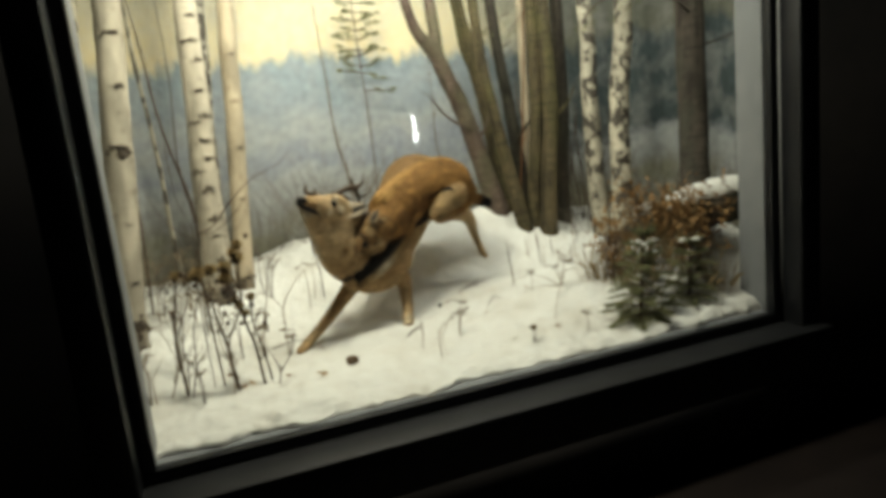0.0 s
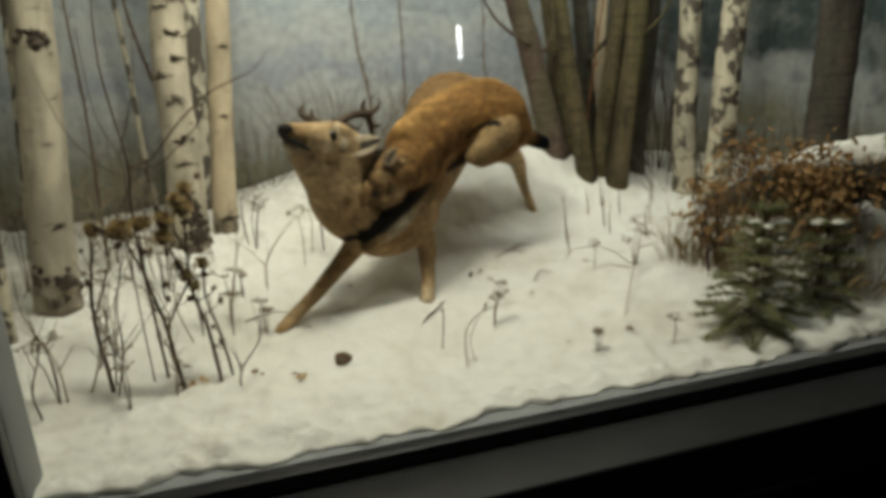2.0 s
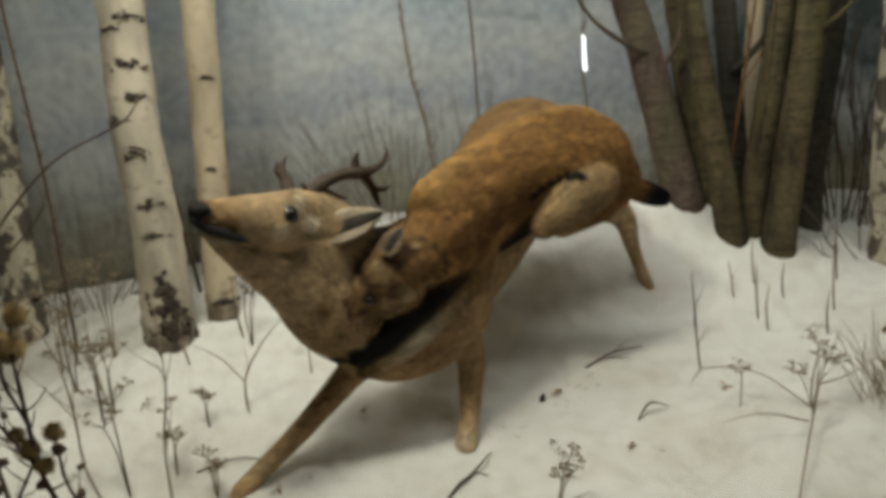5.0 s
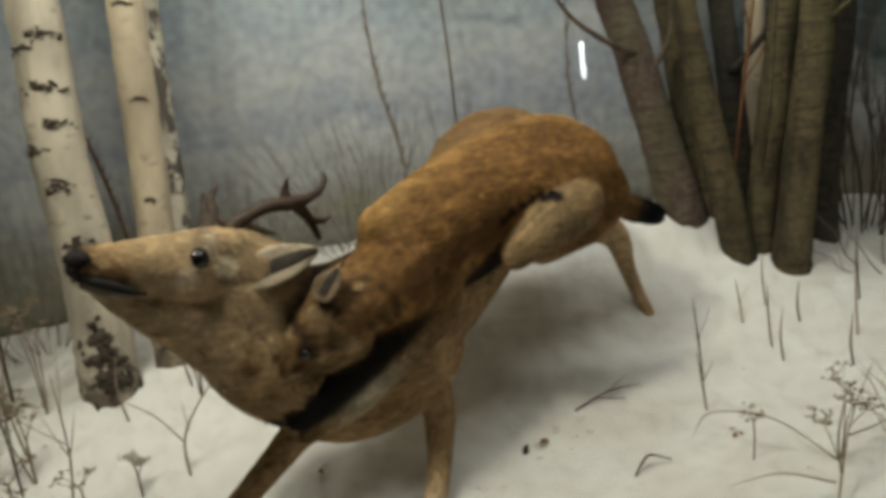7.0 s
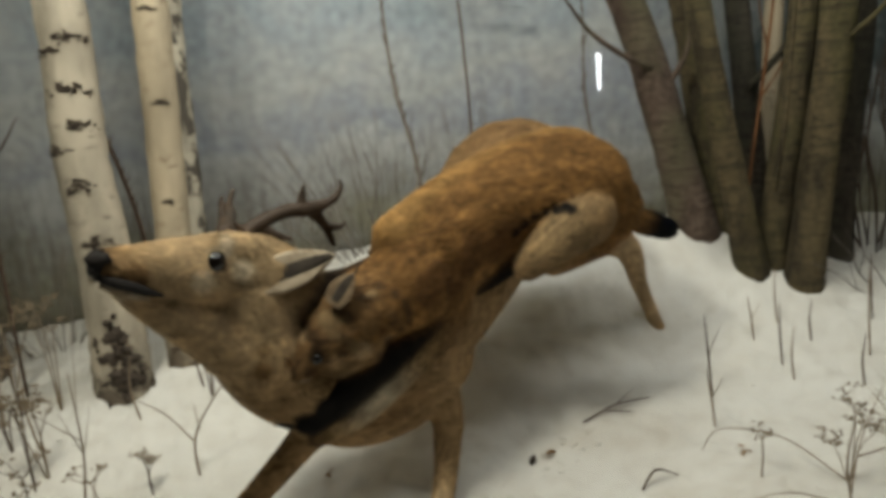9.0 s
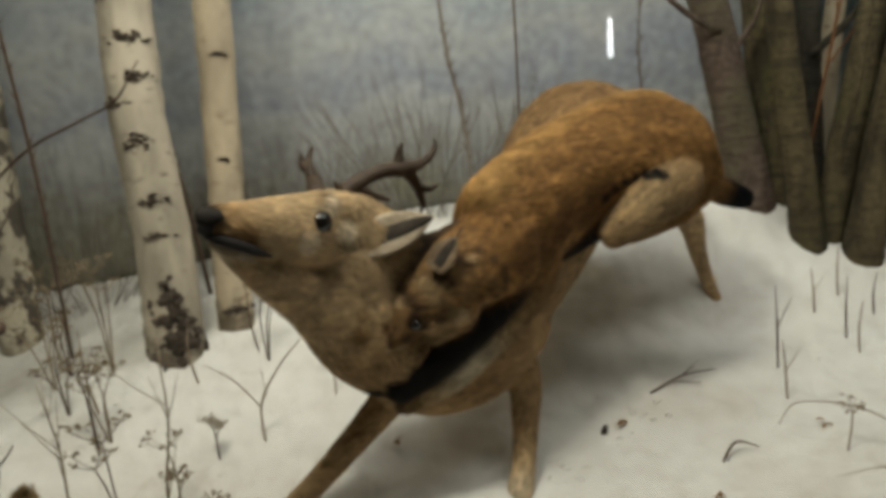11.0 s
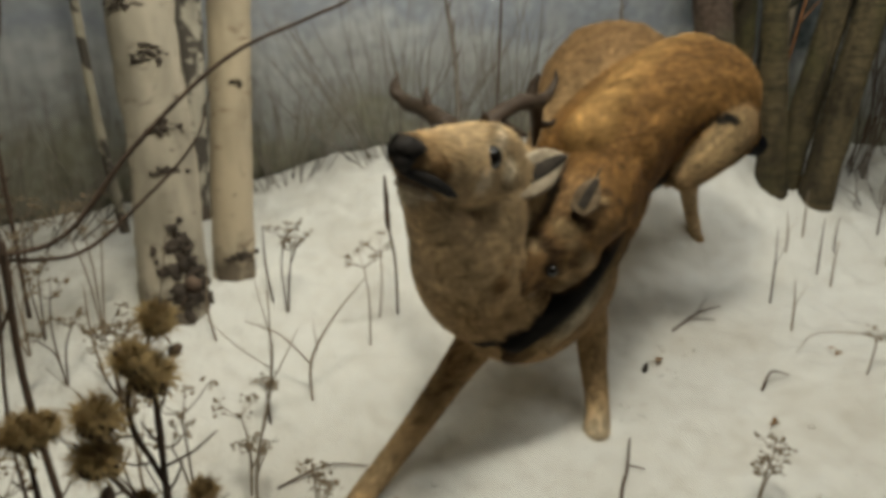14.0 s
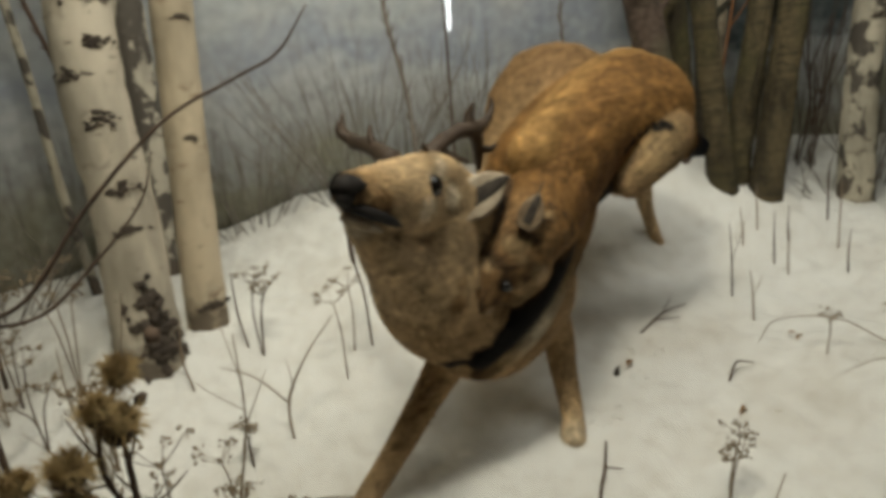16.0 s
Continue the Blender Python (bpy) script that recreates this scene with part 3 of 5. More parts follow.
tree("alder_tree", [(2.145, 3.79, 0.70, 0.080), (2.155, 3.79, 0.86, 0.066), (2.195, 3.80, 1.2, 0.061), (2.245, 3.81, 1.65, 0.059), (2.245, 3.82, 2.1, 0.054), (2.23, 3.84, 2.96, 0.046)], ALDER, "stout upright trunk in front of the clump",
     limbs=[[(2.25, 3.76, 1.55, 0.009), (2.31, 3.70, 1.63, 0.006), (2.36, 3.68, 1.74, 0.003)]], group=G1)
tree("alder_tree", [(2.39, 4.0, 0.72, 0.075), (2.40, 4.0, 0.95, 0.058), (2.425, 4.0, 1.3, 0.052), (2.455, 4.0, 1.65, 0.048), (2.46, 4.0, 2.96, 0.04)], ALDER_DARK, "dark trunk standing behind the clump", group=G1)
tree("birch_sapling", [(2.275, 4.22, 0.80, 0.042), (2.26, 4.2, 1.4, 0.035), (2.265, 4.18, 1.9, 0.031), (2.28, 4.16, 2.96, 0.024)], BIRCH_YOUNG, "pale young birch stem behind the clump", group=G1, sides=12)
tree("alder_sapling", [(2.03, 3.96, 0.82, 0.006), (2.04, 3.955, 1.0, 0.006), (2.06, 3.95, 1.2, 0.0055), (2.118, 3.95, 1.645, 0.005), (2.16, 3.95, 2.1, 0.004), (2.18, 3.95, 2.6, 0.002)], RED_STEM, "thin orange-brown shoot rising through the clump", group=G1, sides=8,
     limbs=[[(2.08, 3.95, 1.38, 0.0035), (2.13, 3.90, 1.50, 0.0025), (2.15, 3.88, 1.62, 0.0015)], [(2.105, 3.95, 1.55, 0.003), (2.06, 3.92, 1.68, 0.002), (2.05, 3.90, 1.8, 0.001)]])


def sprig(bm, base, tip, r, twigs, seed, spread=0.5, sides=5):
    """A thin bent stem with side twigs."""
    rnd = random.Random(seed)
    b, t = Vector(base), Vector(tip)
    ln = (t - b).length
    mid = [b.lerp(t, f) + Vector((rnd.uniform(-1, 1), rnd.uniform(-1, 1), 0)) * ln * 0.06 for f in (0.33, 0.66)]
    pts = [(*b, r), (*mid[0], r * 0.85), (*mid[1], r * 0.65), (*t, r * 0.3)]
    tube(bm, pts, sides, 3)
    path = spline(pts, 6)
    ends = [Vector(path[-1][:3])]
    for k in range(twigs):
        q = path[rnd.randint(int(len(path) * 0.3), len(path) - 2)]
        d = ((t - b).normalized() + Vector((rnd.uniform(-1, 1), rnd.uniform(-1, 1), rnd.uniform(-0.2, 0.5))) * spread * 1.5).normalized()
        l2 = ln * rnd.uniform(0.14, 0.36)
        p0 = Vector(q[:3])
        p1 = p0 + d * l2 * 0.5 + Vector((0, 0, 0.01))
        p2 = p0 + d * l2 + Vector((0, 0, l2 * 0.25))
        tube(bm, [(*p0, q[3] * 0.7), (*p1, q[3] * 0.5), (*p2, q[3] * 0.25)], 4, 2)
        ends.append(p2)
    return ends


def fan_shrub(x, y, n, h, spread, r, seed, label, mat=None, depth=0.06):
    rnd = random.Random(seed)
    ob = holder("shrub", pose(0, 0, 0), label, "shrub", "bare winter shrubs")
    for k in range(n):
        f = (k + 0.5) / n * 2 - 1 + rnd.uniform(-0.12, 0.12)
        bx, by = x + f * spread * 0.35, y + rnd.uniform(-depth, depth)
        hh = h * rnd.uniform(0.65, 1.05) * (1 - 0.25 * abs(f))
        bm = bmesh.new()
        sprig(bm, (bx, by, snow_z(bx, by) - 0.02), (bx + f * spread * rnd.uniform(0.5, 1.0), by + rnd.uniform(-depth, depth), snow_z(bx, by) + hh), r * rnd.uniform(0.5, 0.9), rnd.randint(2, 5), seed * 50 + k, 0.35, 4)
        part("stem", bm, mat or PALE_TWIG, ob)
    return ob


# shoots close to the wall replace fine branches painted on the backdrop
fan_shrub(0.78, 4.38, 34, 0.64, 0.50, 0.0034, 1, "fan of thin bare shoots modelled in place of painted brush")
fan_shrub(0.35, 4.42, 22, 0.42, 0.35, 0.0032, 2, "low bare brush at the back of the snow")
fan_shrub(1.22, 4.40, 18, 0.60, 0.25, 0.0032, 3, "thin bare brush behind the mounts")
fan_shrub(-0.50, 4.25, 24, 0.45, 0.45, 0.0035, 4, "tangle of bare brush behind the birches")
fan_shrub(-1.05, 4.0, 12, 0.55, 0.4, 0.004, 5, "tangle of bare brush near the edge of the field")
fan_shrub(2.60, 4.05, 20, 0.85, 0.30, 0.0048, 6, "dark bare brush beside the trunk clump", TWIG)
fan_shrub(2.78, 3.85, 20, 0.55, 0.4, 0.004, 7, "dark bare brush under the pale birches", TWIG)
fan_shrub(3.1, 3.4, 14, 0.8, 0.35, 0.004, 8, "tall thin shoots beside the pine")
fan_shrub(2.5, 3.75, 9, 0.28, 0.35, 0.0035, 9, "low dead twigs in the snow by the clump")
fan_shrub(-0.15, 4.3, 9, 0.5, 0.3, 0.003, 10, "grey shoots between the birches")
for k, (x, y, x1, z1, r) in enumerate(((0.95, 4.25, 0.865, 1.9, 0.0085), (1.62, 4.3, 1.60, 1.75, 0.005),
                                       (-0.02, 4.1, -0.2, 2.2, 0.008), (-0.35, 3.75, -0.3, 2.4, 0.0055))):
    ob = holder("sapling", pose(0, 0, 0), "slender bare sapling with short buds", "sapling", "bare saplings")
    bm = bmesh.new()
    z0 = snow_z(x, y)
    pts = [(x, y, z0 - 0.03, r), (x + (x1 - x) * 0.3 + 0.012, y, z0 + (z1 - z0) * 0.33, r * 0.9), (x + (x1 - x) * 0.7 - 0.01, y, z0 + (z1 - z0) * 0.66, r * 0.75), (x1, y, z1, r * 0.5), (x1 + (x1 - x) * 0.3, y, z1 + 0.5, r * 0.25)]
    tube(bm, pts, 7, 6, 0.1)
    part("stem", bm, PALE_TWIG if k in (0, 1) else TWIG, ob)
    rnd = random.Random(k)
    bm = bmesh.new()
    for q in spline(pts, 14)[4:]:
        s = rnd.choice((-1, 1))
        e = (q[0] + s * rnd.uniform(0.006, 0.02), q[1] + rnd.uniform(-0.02, 0.02), q[2] + rnd.uniform(0.01, 0.05))
        tube(bm, [(*q[:3], q[3] * 0.5 + 0.001), (*e, 0.001)], 4, 1)
    part("bud", bm, TWIG, ob, "short dark buds along the stem", kind="stuff")


def needle_tuft(bm, c, d, ln, n, rnd, w=0.0016):
    """A brush of needles round a twig from c along d."""
    d = Vector(d).normalized()
    for k in range(n):
        p = Vector(c) + d * ln * rnd.random()
        o = (d * 0.7 + Vector((rnd.uniform(-1, 1), rnd.uniform(-1, 1), rnd.uniform(-1, 1)))).normalized()
        q = p + o * rnd.uniform(0.014, 0.026)
        s = o.orthogonal().normalized() * w
        bm.faces.new([bm.verts.new(v) for v in (p - s, p + s, q)])


# small pine against the painted woods, modelled in place of a painted one
ob = holder("young_pine", pose(0, 0, 0), "thin young pine with sparse dark needle clusters, modelled for a painted one", "pine")
rnd = random.Random(5)
bm, bt = bmesh.new(), bmesh.new()
tube(bt, [(1.16, 4.42, 0.8, 0.0045), (1.165, 4.42, 1.5, 0.0045), (1.15, 4.42, 2.0, 0.004), (1.13, 4.42, 2.5, 0.003)], 6, 5)
for z in (1.98, 2.02, 2.1, 2.13, 2.2, 2.26, 2.32, 2.38, 2.44, 1.86):
    for s in (-1, 1):
        ln = rnd.uniform(0.06, 0.14) * (1.25 - (z - 1.95) * 0.9)
        if z < 1.9 and s < 0:
            continue
        a = Vector((1.15, 4.42, z))
        e = a + Vector((s * ln, rnd.uniform(-0.05, 0.02), rnd.uniform(-0.02, 0.035)))
        tube(bt, [(*a, 0.004), (*e, 0.002)], 4, 2)
        for f in (0.35, 0.6, 0.8, 1.0):
            needle_tuft(bm, a.lerp(e, f) + Vector((rnd.uniform(-0.02, 0.02), 0, rnd.uniform(-0.02, 0.02))), e - a, 0.04, 60, rnd, 0.0022)
part("trunk", bt, TWIG, ob)
part("needles", bm, NEEDLE, ob, "dark green needles", smooth=False, kind="stuff")

# sprays of green needles hanging in from above the window
for x, y, z in ((2.42, 3.6, 2.06), (2.55, 3.3, 2.1), (1.95, 4.1, 2.08), (2.2, 4.1, 2.14), (2.0, 4.2, 1.9)):
    ob = holder("pine_spray", pose(0, 0, 0), "sparse spray of green pine needles", "pine spray", "pine sprays")
    bm, bt = bmesh.new(), bmesh.new()
    a, e = Vector((x + 0.25, y + 0.1, z + 0.22)), Vector((x - 0.1, y - 0.05, z))
    tube(bt, [(*a, 0.005), (*(a.lerp(e, 0.5) + Vector((0, 0, 0.03))), 0.004), (*e, 0.002)], 5, 3)
    for f in np.linspace(0.3, 1, 9):
        c = a.lerp(e, float(f)) + Vector((rnd.uniform(-0.06, 0.06), rnd.uniform(-0.06, 0.06), rnd.uniform(-0.03, 0.03)))
        needle_tuft(bm, c, e - a, 0.05, 34, rnd, 0.0018)
    part("twig", bt, TWIG, ob)
    part("needles", bm, NEEDLE, ob, "green needles", smooth=False, kind="stuff")

# ---- the two taxidermy mounts ----
TAN, BUFF, PALE, RUST, DARK, BLACK, UMBER = (0.30, 0.20, 0.105), (0.40, 0.29, 0.17), (0.58, 0.49, 0.36), (0.20, 0.106, 0.037), (0.075, 0.045, 0.024), (0.006, 0.005, 0.0045), (0.21, 0.125, 0.058)


GREY = (0.42, 0.36, 0.27)
SAND, FLANK, LIT_GOLD = (0.28, 0.195, 0.105), (0.115, 0.058, 0.022), (0.34, 0.20, 0.075)


def mount(name, limbs, dabs, label, extra=None, voxel=0.0065, hairs=150000, hair=0.019):
    """One closed mesh from overlapping round limbs [(x, y, z, r, colour), ...], melted together, coloured limb by limb, with short fur."""
    bm = bmesh.new()
    axis, rad, colr, grow = [], [], [], []
    for lim in limbs:
        tube(bm, [p[:4] for p in lim], 14, 5)
        line = spline([(*p[:4], *p[4]) for p in lim], 8)
        for k, q in enumerate(line):
            d = line[min(k + 1, len(line) - 1)][:3] - line[max(k - 1, 0)][:3]
            grow.append(d / (np.linalg.norm(d) + 1e-9))
            axis.append(q[:3])
            rad.append(q[3])
            colr.append(q[4:7])
        for p in (lim[0], lim[-1]):
            bmesh.ops.create_icosphere(bm, subdivisions=2, radius=p[3], matrix=Matrix.Translation(p[:3]))
    bmesh.ops.triangulate(bm, faces=bm.faces)
    me = bpy.data.meshes.new("melt")
    bm.to_mesh(me)
    bm.free()
    tmp = new("melt", me)
    rm = tmp.modifiers.new("r", "REMESH")
    rm.mode, rm.voxel_size = "VOXEL", voxel
    sm = tmp.modifiers.new("s", "SMOOTH")
    sm.factor, sm.iterations = 0.5, 8
    me2 = bpy.data.meshes.new_from_object(tmp.evaluated_get(bpy.context.evaluated_depsgraph_get()))
    bpy.data.objects.remove(tmp)
    n = len(me2.vertices)
    co = np.empty(n * 3)
    me2.vertices.foreach_get("co", co)
    co = co.reshape(-1, 3)
    axis, rad, colr, grow = np.array(axis), np.array(rad), np.array(colr), np.array(grow)

    def colour_at(p):
        out = np.zeros((len(p), 3))
        for s in range(0, len(p), 4000):
            d = np.linalg.norm(p[s:s + 4000, None] - axis[None], axis=2) - rad[None]
            w = np.exp(-np.maximum(d, -0.03) / 0.005)
            out[s:s + 4000] = (w @ colr) / w.sum(1)[:, None]
        flank = np.array((0.38, -0.91, 0.15))
        for (c, r, col) in dabs:
            q = p - np.array(c)
            q = q - 0.72 * (q @ flank)[:, None] * flank
            d = np.linalg.norm(q, axis=1) / r
            w = np.clip((1.15 - d) / 0.3, 0, 1)[:, None]
            out = out * (1 - w) + np.array(col) * w
        return out

    cols = colour_at(co)
    nor = np.empty(n * 3)
    me2.vertices.foreach_get("normal", nor)
    nor = nor.reshape(-1, 3)
    tri = np.array([p.vertices[:3] for p in me2.polygons])
    quads = [tuple(p.vertices) for p in me2.polygons]
    bpy.data.meshes.remove(me2)
    # fur: slim blades laid back along the coat
    rg = np.random.default_rng(3)
    pick = tri[rg.integers(0, len(tri), hairs)]
    bc = rg.dirichlet((1, 1, 1), hairs)[:, :, None]
    root, nn = (co[pick] * bc).sum(1), (nor[pick] * bc).sum(1)
    # the lie of the coat follows the limbs, with partings and swirls
    hd = np.zeros((hairs, 3))
    for s in range(0, hairs, 4000):
        w = np.exp(-np.maximum(np.linalg.norm(root[s:s + 4000, None] - axis[None], axis=2) - rad[None], -0.03) / 0.012)
        hd[s:s + 4000] = (w @ grow) / w.sum(1)[:, None]
    hd[:, 2] -= 0.28
    swirl = np.stack([np.sin(root @ np.array(v) + ph) for v, ph in (((31, 17, 23), 0.3), ((-19, 37, 29), 1.7), ((27, -33, 21), 4.1))], 1)
    tuft = np.array([noise.noise_vector(Vector(p) * 42) for p in root])
    lock = np.array([noise.noise(Vector(p) * 105) for p in root])[:, None]
    hd += 0.22 * swirl + 0.5 * tuft + rg.normal(0, 0.22, (hairs, 3))
    lay = hd - (hd * nn).sum(1)[:, None] * nn
    lay /= np.linalg.norm(lay, axis=1)[:, None] + 1e-6
    ln = hair * rg.uniform(0.45, 1.2, hairs)[:, None]
    wide = np.cross(nn, lay) * 0.0006
    tip = root + lay * ln + nn * ln * (rg.uniform(0.06, 0.26, hairs) + 0.10 * tuft[:, 0])[:, None]
    hv = np.stack([root - wide, root + wide, tip], 1).reshape(-1, 3)
    tone = rg.uniform(0.65, 1.45, (hairs, 1)) * np.clip(1.02 + 0.40 * tuft[:, 2:] + 0.75 * lock, 0.35, 1.7)
    hc = np.repeat((cols[pick] * bc).sum(1) * tone, 3, axis=0)
    hc[0::3] *= 0.75
    hc[1::3] *= 0.75
    hc[2::3] *= 1.5
    verts = np.vstack([co, hv])
    cols = np.vstack([cols, hc])
    faces = quads + [(n + 3 * k, n + 3 * k + 1, n + 3 * k + 2) for k in range(hairs)]
    mats = [FUR]
    idx = [0] * len(faces)
    if extra:
        eb, emats = extra
        base = len(verts)
        eb.verts.ensure_lookup_table()
        eb.verts.index_update()
        verts = np.vstack([verts, [v.co for v in eb.verts]])
        cols = np.vstack([cols, np.full((len(eb.verts), 3), 0.1)])
        for f in eb.faces:
            faces.append(tuple(base + v.index for v in f.verts))
            idx.append(1 + f.material_index)
        mats += emats
        eb.free()
    me = bpy.data.meshes.new(name)
    me.from_pydata(verts.tolist(), [], faces)
    for m in mats:
        me.materials.append(m)
    me.polygons.foreach_set("material_index", idx)
    me.polygons.foreach_set("use_smooth", [True] * len(faces))
    at = me.color_attributes.new("coat", "FLOAT_COLOR", "POINT")
    at.data.foreach_set("color", np.hstack([cols, np.ones((len(cols), 1))]).astype(np.float32).ravel())
    me.update()
    return tagged(new(name, me), label, "taxidermy mount")


EYE_GLASS, EYE_NT, EYE_B = material("dark_glass_eye", 0.06, 0, 0.6)
EYE_B.inputs["Base Color"].default_value = (0.008, 0.006, 0.005, 1)

EAR_FUR = mottled("ear_fur", (0.22, 0.15, 0.09), (0.60, 0.51, 0.38), 60, 0.9)
LYNX_EAR = mottled("tan_ear_fur", (0.09, 0.055, 0.028), (0.30, 0.22, 0.14), 70, 0.9)
EAR_DARK = mottled("ear_hollow", (0.02, 0.016, 0.013), (0.10, 0.08, 0.06), 90, 0.9)


def ear(bm, base, tip, face, width, thick, mats, curl=0.3):
    """A leaf-shaped cupped ear from base to tip, its hollow turned to face."""
    b, t, f = Vector(base), Vector(tip), Vector(face).normalized()
    d = (t - b)
    side = d.cross(f).normalized()
    f = side.cross(d).normalized()
    for layer, (k, mat) in enumerate(((1.0, mats[0]), (0.5, mats[1]))):
        rings = []
        for s in np.linspace(0.04 + 0.12 * layer, 1.0 - 0.06 * layer, 12):
            s = float(s)
            w = k * width * math.sin(math.pi * min(1.0, 0.14 + 0.86 * s ** 0.95)) ** 0.8 + 0.0006
            c = b + d * s + f * (thick * (0.25 + 0.95 * layer) - 0.0)
            ring = []
            for a in range(10):
                an = 2 * math.pi * a / 10
                x = math.cos(an)
                ring.append(bm.verts.new(c + side * w * x + f * (math.sin(an) * thick * (1 - 0.7 * layer) + curl * w * x * x * (1 - layer))))
            rings.append(ring)
        for r0, r1 in zip(rings, rings[1:]):
            for a in range(10):
                bm.faces.new((r0[a], r0[(a + 1) % 10], r1[(a + 1) % 10], r1[a])).material_index = mat
        bm.faces.new(rings[-1]).material_index = mat


head = [(0.402, 2.866, 1.280, 0.026, UMBER), (0.424, 2.886, 1.266, 0.036, TAN), (0.472, 2.932, 1.244, 0.052, BUFF), (0.530, 3.000, 1.220, 0.067, BUFF), (0.585, 3.052, 1.195, 0.078, BUFF), (0.64, 3.09, 1.15, 0.076, TAN)]
brow = [(0.525, 2.962, 1.268, 0.020, BUFF), (0.557, 2.975, 1.266, 0.026, BUFF), (0.60, 3.01, 1.245, 0.03, BUFF)]
jaw = [(0.404, 2.880, 1.234, 0.013, PALE), (0.424, 2.898, 1.206, 0.022, BUFF), (0.455, 2.935, 1.168, 0.038, BUFF), (0.497, 2.995, 1.115, 0.060, BUFF), (0.54, 3.04, 1.07, 0.085, BUFF)]
neck = [(0.575, 3.05, 1.15, 0.088, BUFF), (0.565, 3.07, 1.07, 0.104, BUFF), (0.595, 3.105, 0.99, 0.116, TAN), (0.66, 3.14, 0.93, 0.122, TAN), (0.75, 3.19, 0.90, 0.13, UMBER), (0.84, 3.27, 0.90, 0.15, TAN)]
torso = [(0.78, 3.23, 0.90, 0.14, TAN), (0.90, 3.36, 0.97, 0.155, TAN), (1.05, 3.52, 1.08, 0.16, TAN), (1.19, 3.68, 1.235, 0.180, UMBER), (1.34, 3.72, 1.17, 0.155, TAN), (1.42, 3.74, 1.10, 0.12, TAN)]
fore_r = [(0.86, 3.25, 0.88, 0.085, TAN), (0.93, 3.245, 0.775, 0.046, TAN), (0.925, 3.195, 0.68, 0.032, TAN), (0.905, 3.13, 0.61, 0.027, BUFF), (0.893, 3.105, 0.572, 0.031, PALE)]
fore_l = [(0.69, 3.17, 0.87, 0.075, TAN), (0.62, 3.185, 0.778, 0.042, TAN), (0.48, 3.115, 0.662, 0.028, TAN), (0.37, 3.055, 0.587, 0.025, BUFF), (0.325, 3.03, 0.555, 0.025, TAN)]
hind_r = [(1.40, 3.72, 1.08, 0.11, TAN), (1.50, 3.76, 1.02, 0.062, BUFF), (1.565, 3.77, 0.965, 0.042, BUFF), (1.60, 3.78, 0.85, 0.026, BUFF), (1.645, 3.785, 0.73, 0.022, BUFF), (1.662, 3.78, 0.685, 0.026, UMBER)]
hind_l = [(1.20, 3.66, 1.06, 0.09, TAN), (1.04, 3.70, 0.86, 0.045, TAN), (1.01, 3.73, 0.70, 0.028, UMBER), (1.14, 3.74, 0.665, 0.022, UMBER), (1.26, 3.77, 0.68, 0.022, UMBER)]
brisket = [(0.66, 3.13, 0.86, 0.075, TAN), (0.74, 3.17, 0.825, 0.082, TAN), (0.84, 3.24, 0.82, 0.085, TAN), (0.93, 3.32, 0.87, 0.09, TAN)]
# nape coloured near black for the shadow pocket below the ear
nape_shade = [(0.63, 3.075, 1.13, 0.062, DARK), (0.70, 3.10, 1.115, 0.055, BLACK), (0.76, 3.13, 1.11, 0.055, DARK), (0.82, 3.18, 1.12, 0.055, DARK)]
ribs = [(0.70, 3.075, 0.86, 0.04, BUFF), (0.80, 3.12, 0.905, 0.05, BUFF), (0.90, 3.19, 0.96, 0.05, UMBER)]
dabs = [((0.400, 2.842, 1.292), 0.020, BLACK), ((0.448, 2.865, 1.252), 0.022, UMBER), ((0.414, 2.850, 1.222), 0.016, PALE), ((0.560, 2.955, 1.270), 0.024, PALE), ((0.525, 2.94, 1.215), 0.020, PALE), ((0.58, 2.99, 1.215), 0.022, PALE), ((0.535, 2.98, 1.285), 0.022, SAND),
        ((0.665, 3.035, 1.207), 0.017, DARK), ((0.69, 3.045, 1.212), 0.014, BLACK), ((0.50, 2.98, 1.30), 0.05, BUFF)]
# shadow gap along the shoulder, painted as black dabs on the stag's coat
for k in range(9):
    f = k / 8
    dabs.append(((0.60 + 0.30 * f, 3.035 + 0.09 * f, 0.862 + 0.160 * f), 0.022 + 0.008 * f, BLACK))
rnd = random.Random(22)
for k in range(16):
    f = rnd.random()
    dabs.append(((0.52 + 0.42 * f + rnd.gauss(0, 0.03), 2.99 + 0.13 * f + rnd.gauss(0, 0.02), 1.08 - 0.2 * f + rnd.gauss(0, 0.05)), rnd.uniform(0.008, 0.02), rnd.choice((TAN, UMBER, BUFF, SAND, FLANK))))
eb = bmesh.new()
for c, r in (((0.552, 2.950, 1.243), 0.020), ((0.498, 3.04, 1.262), 0.018)):
    bmesh.ops.create_icosphere(eb, subdivisions=3, radius=r, matrix=Matrix.Translation(c))
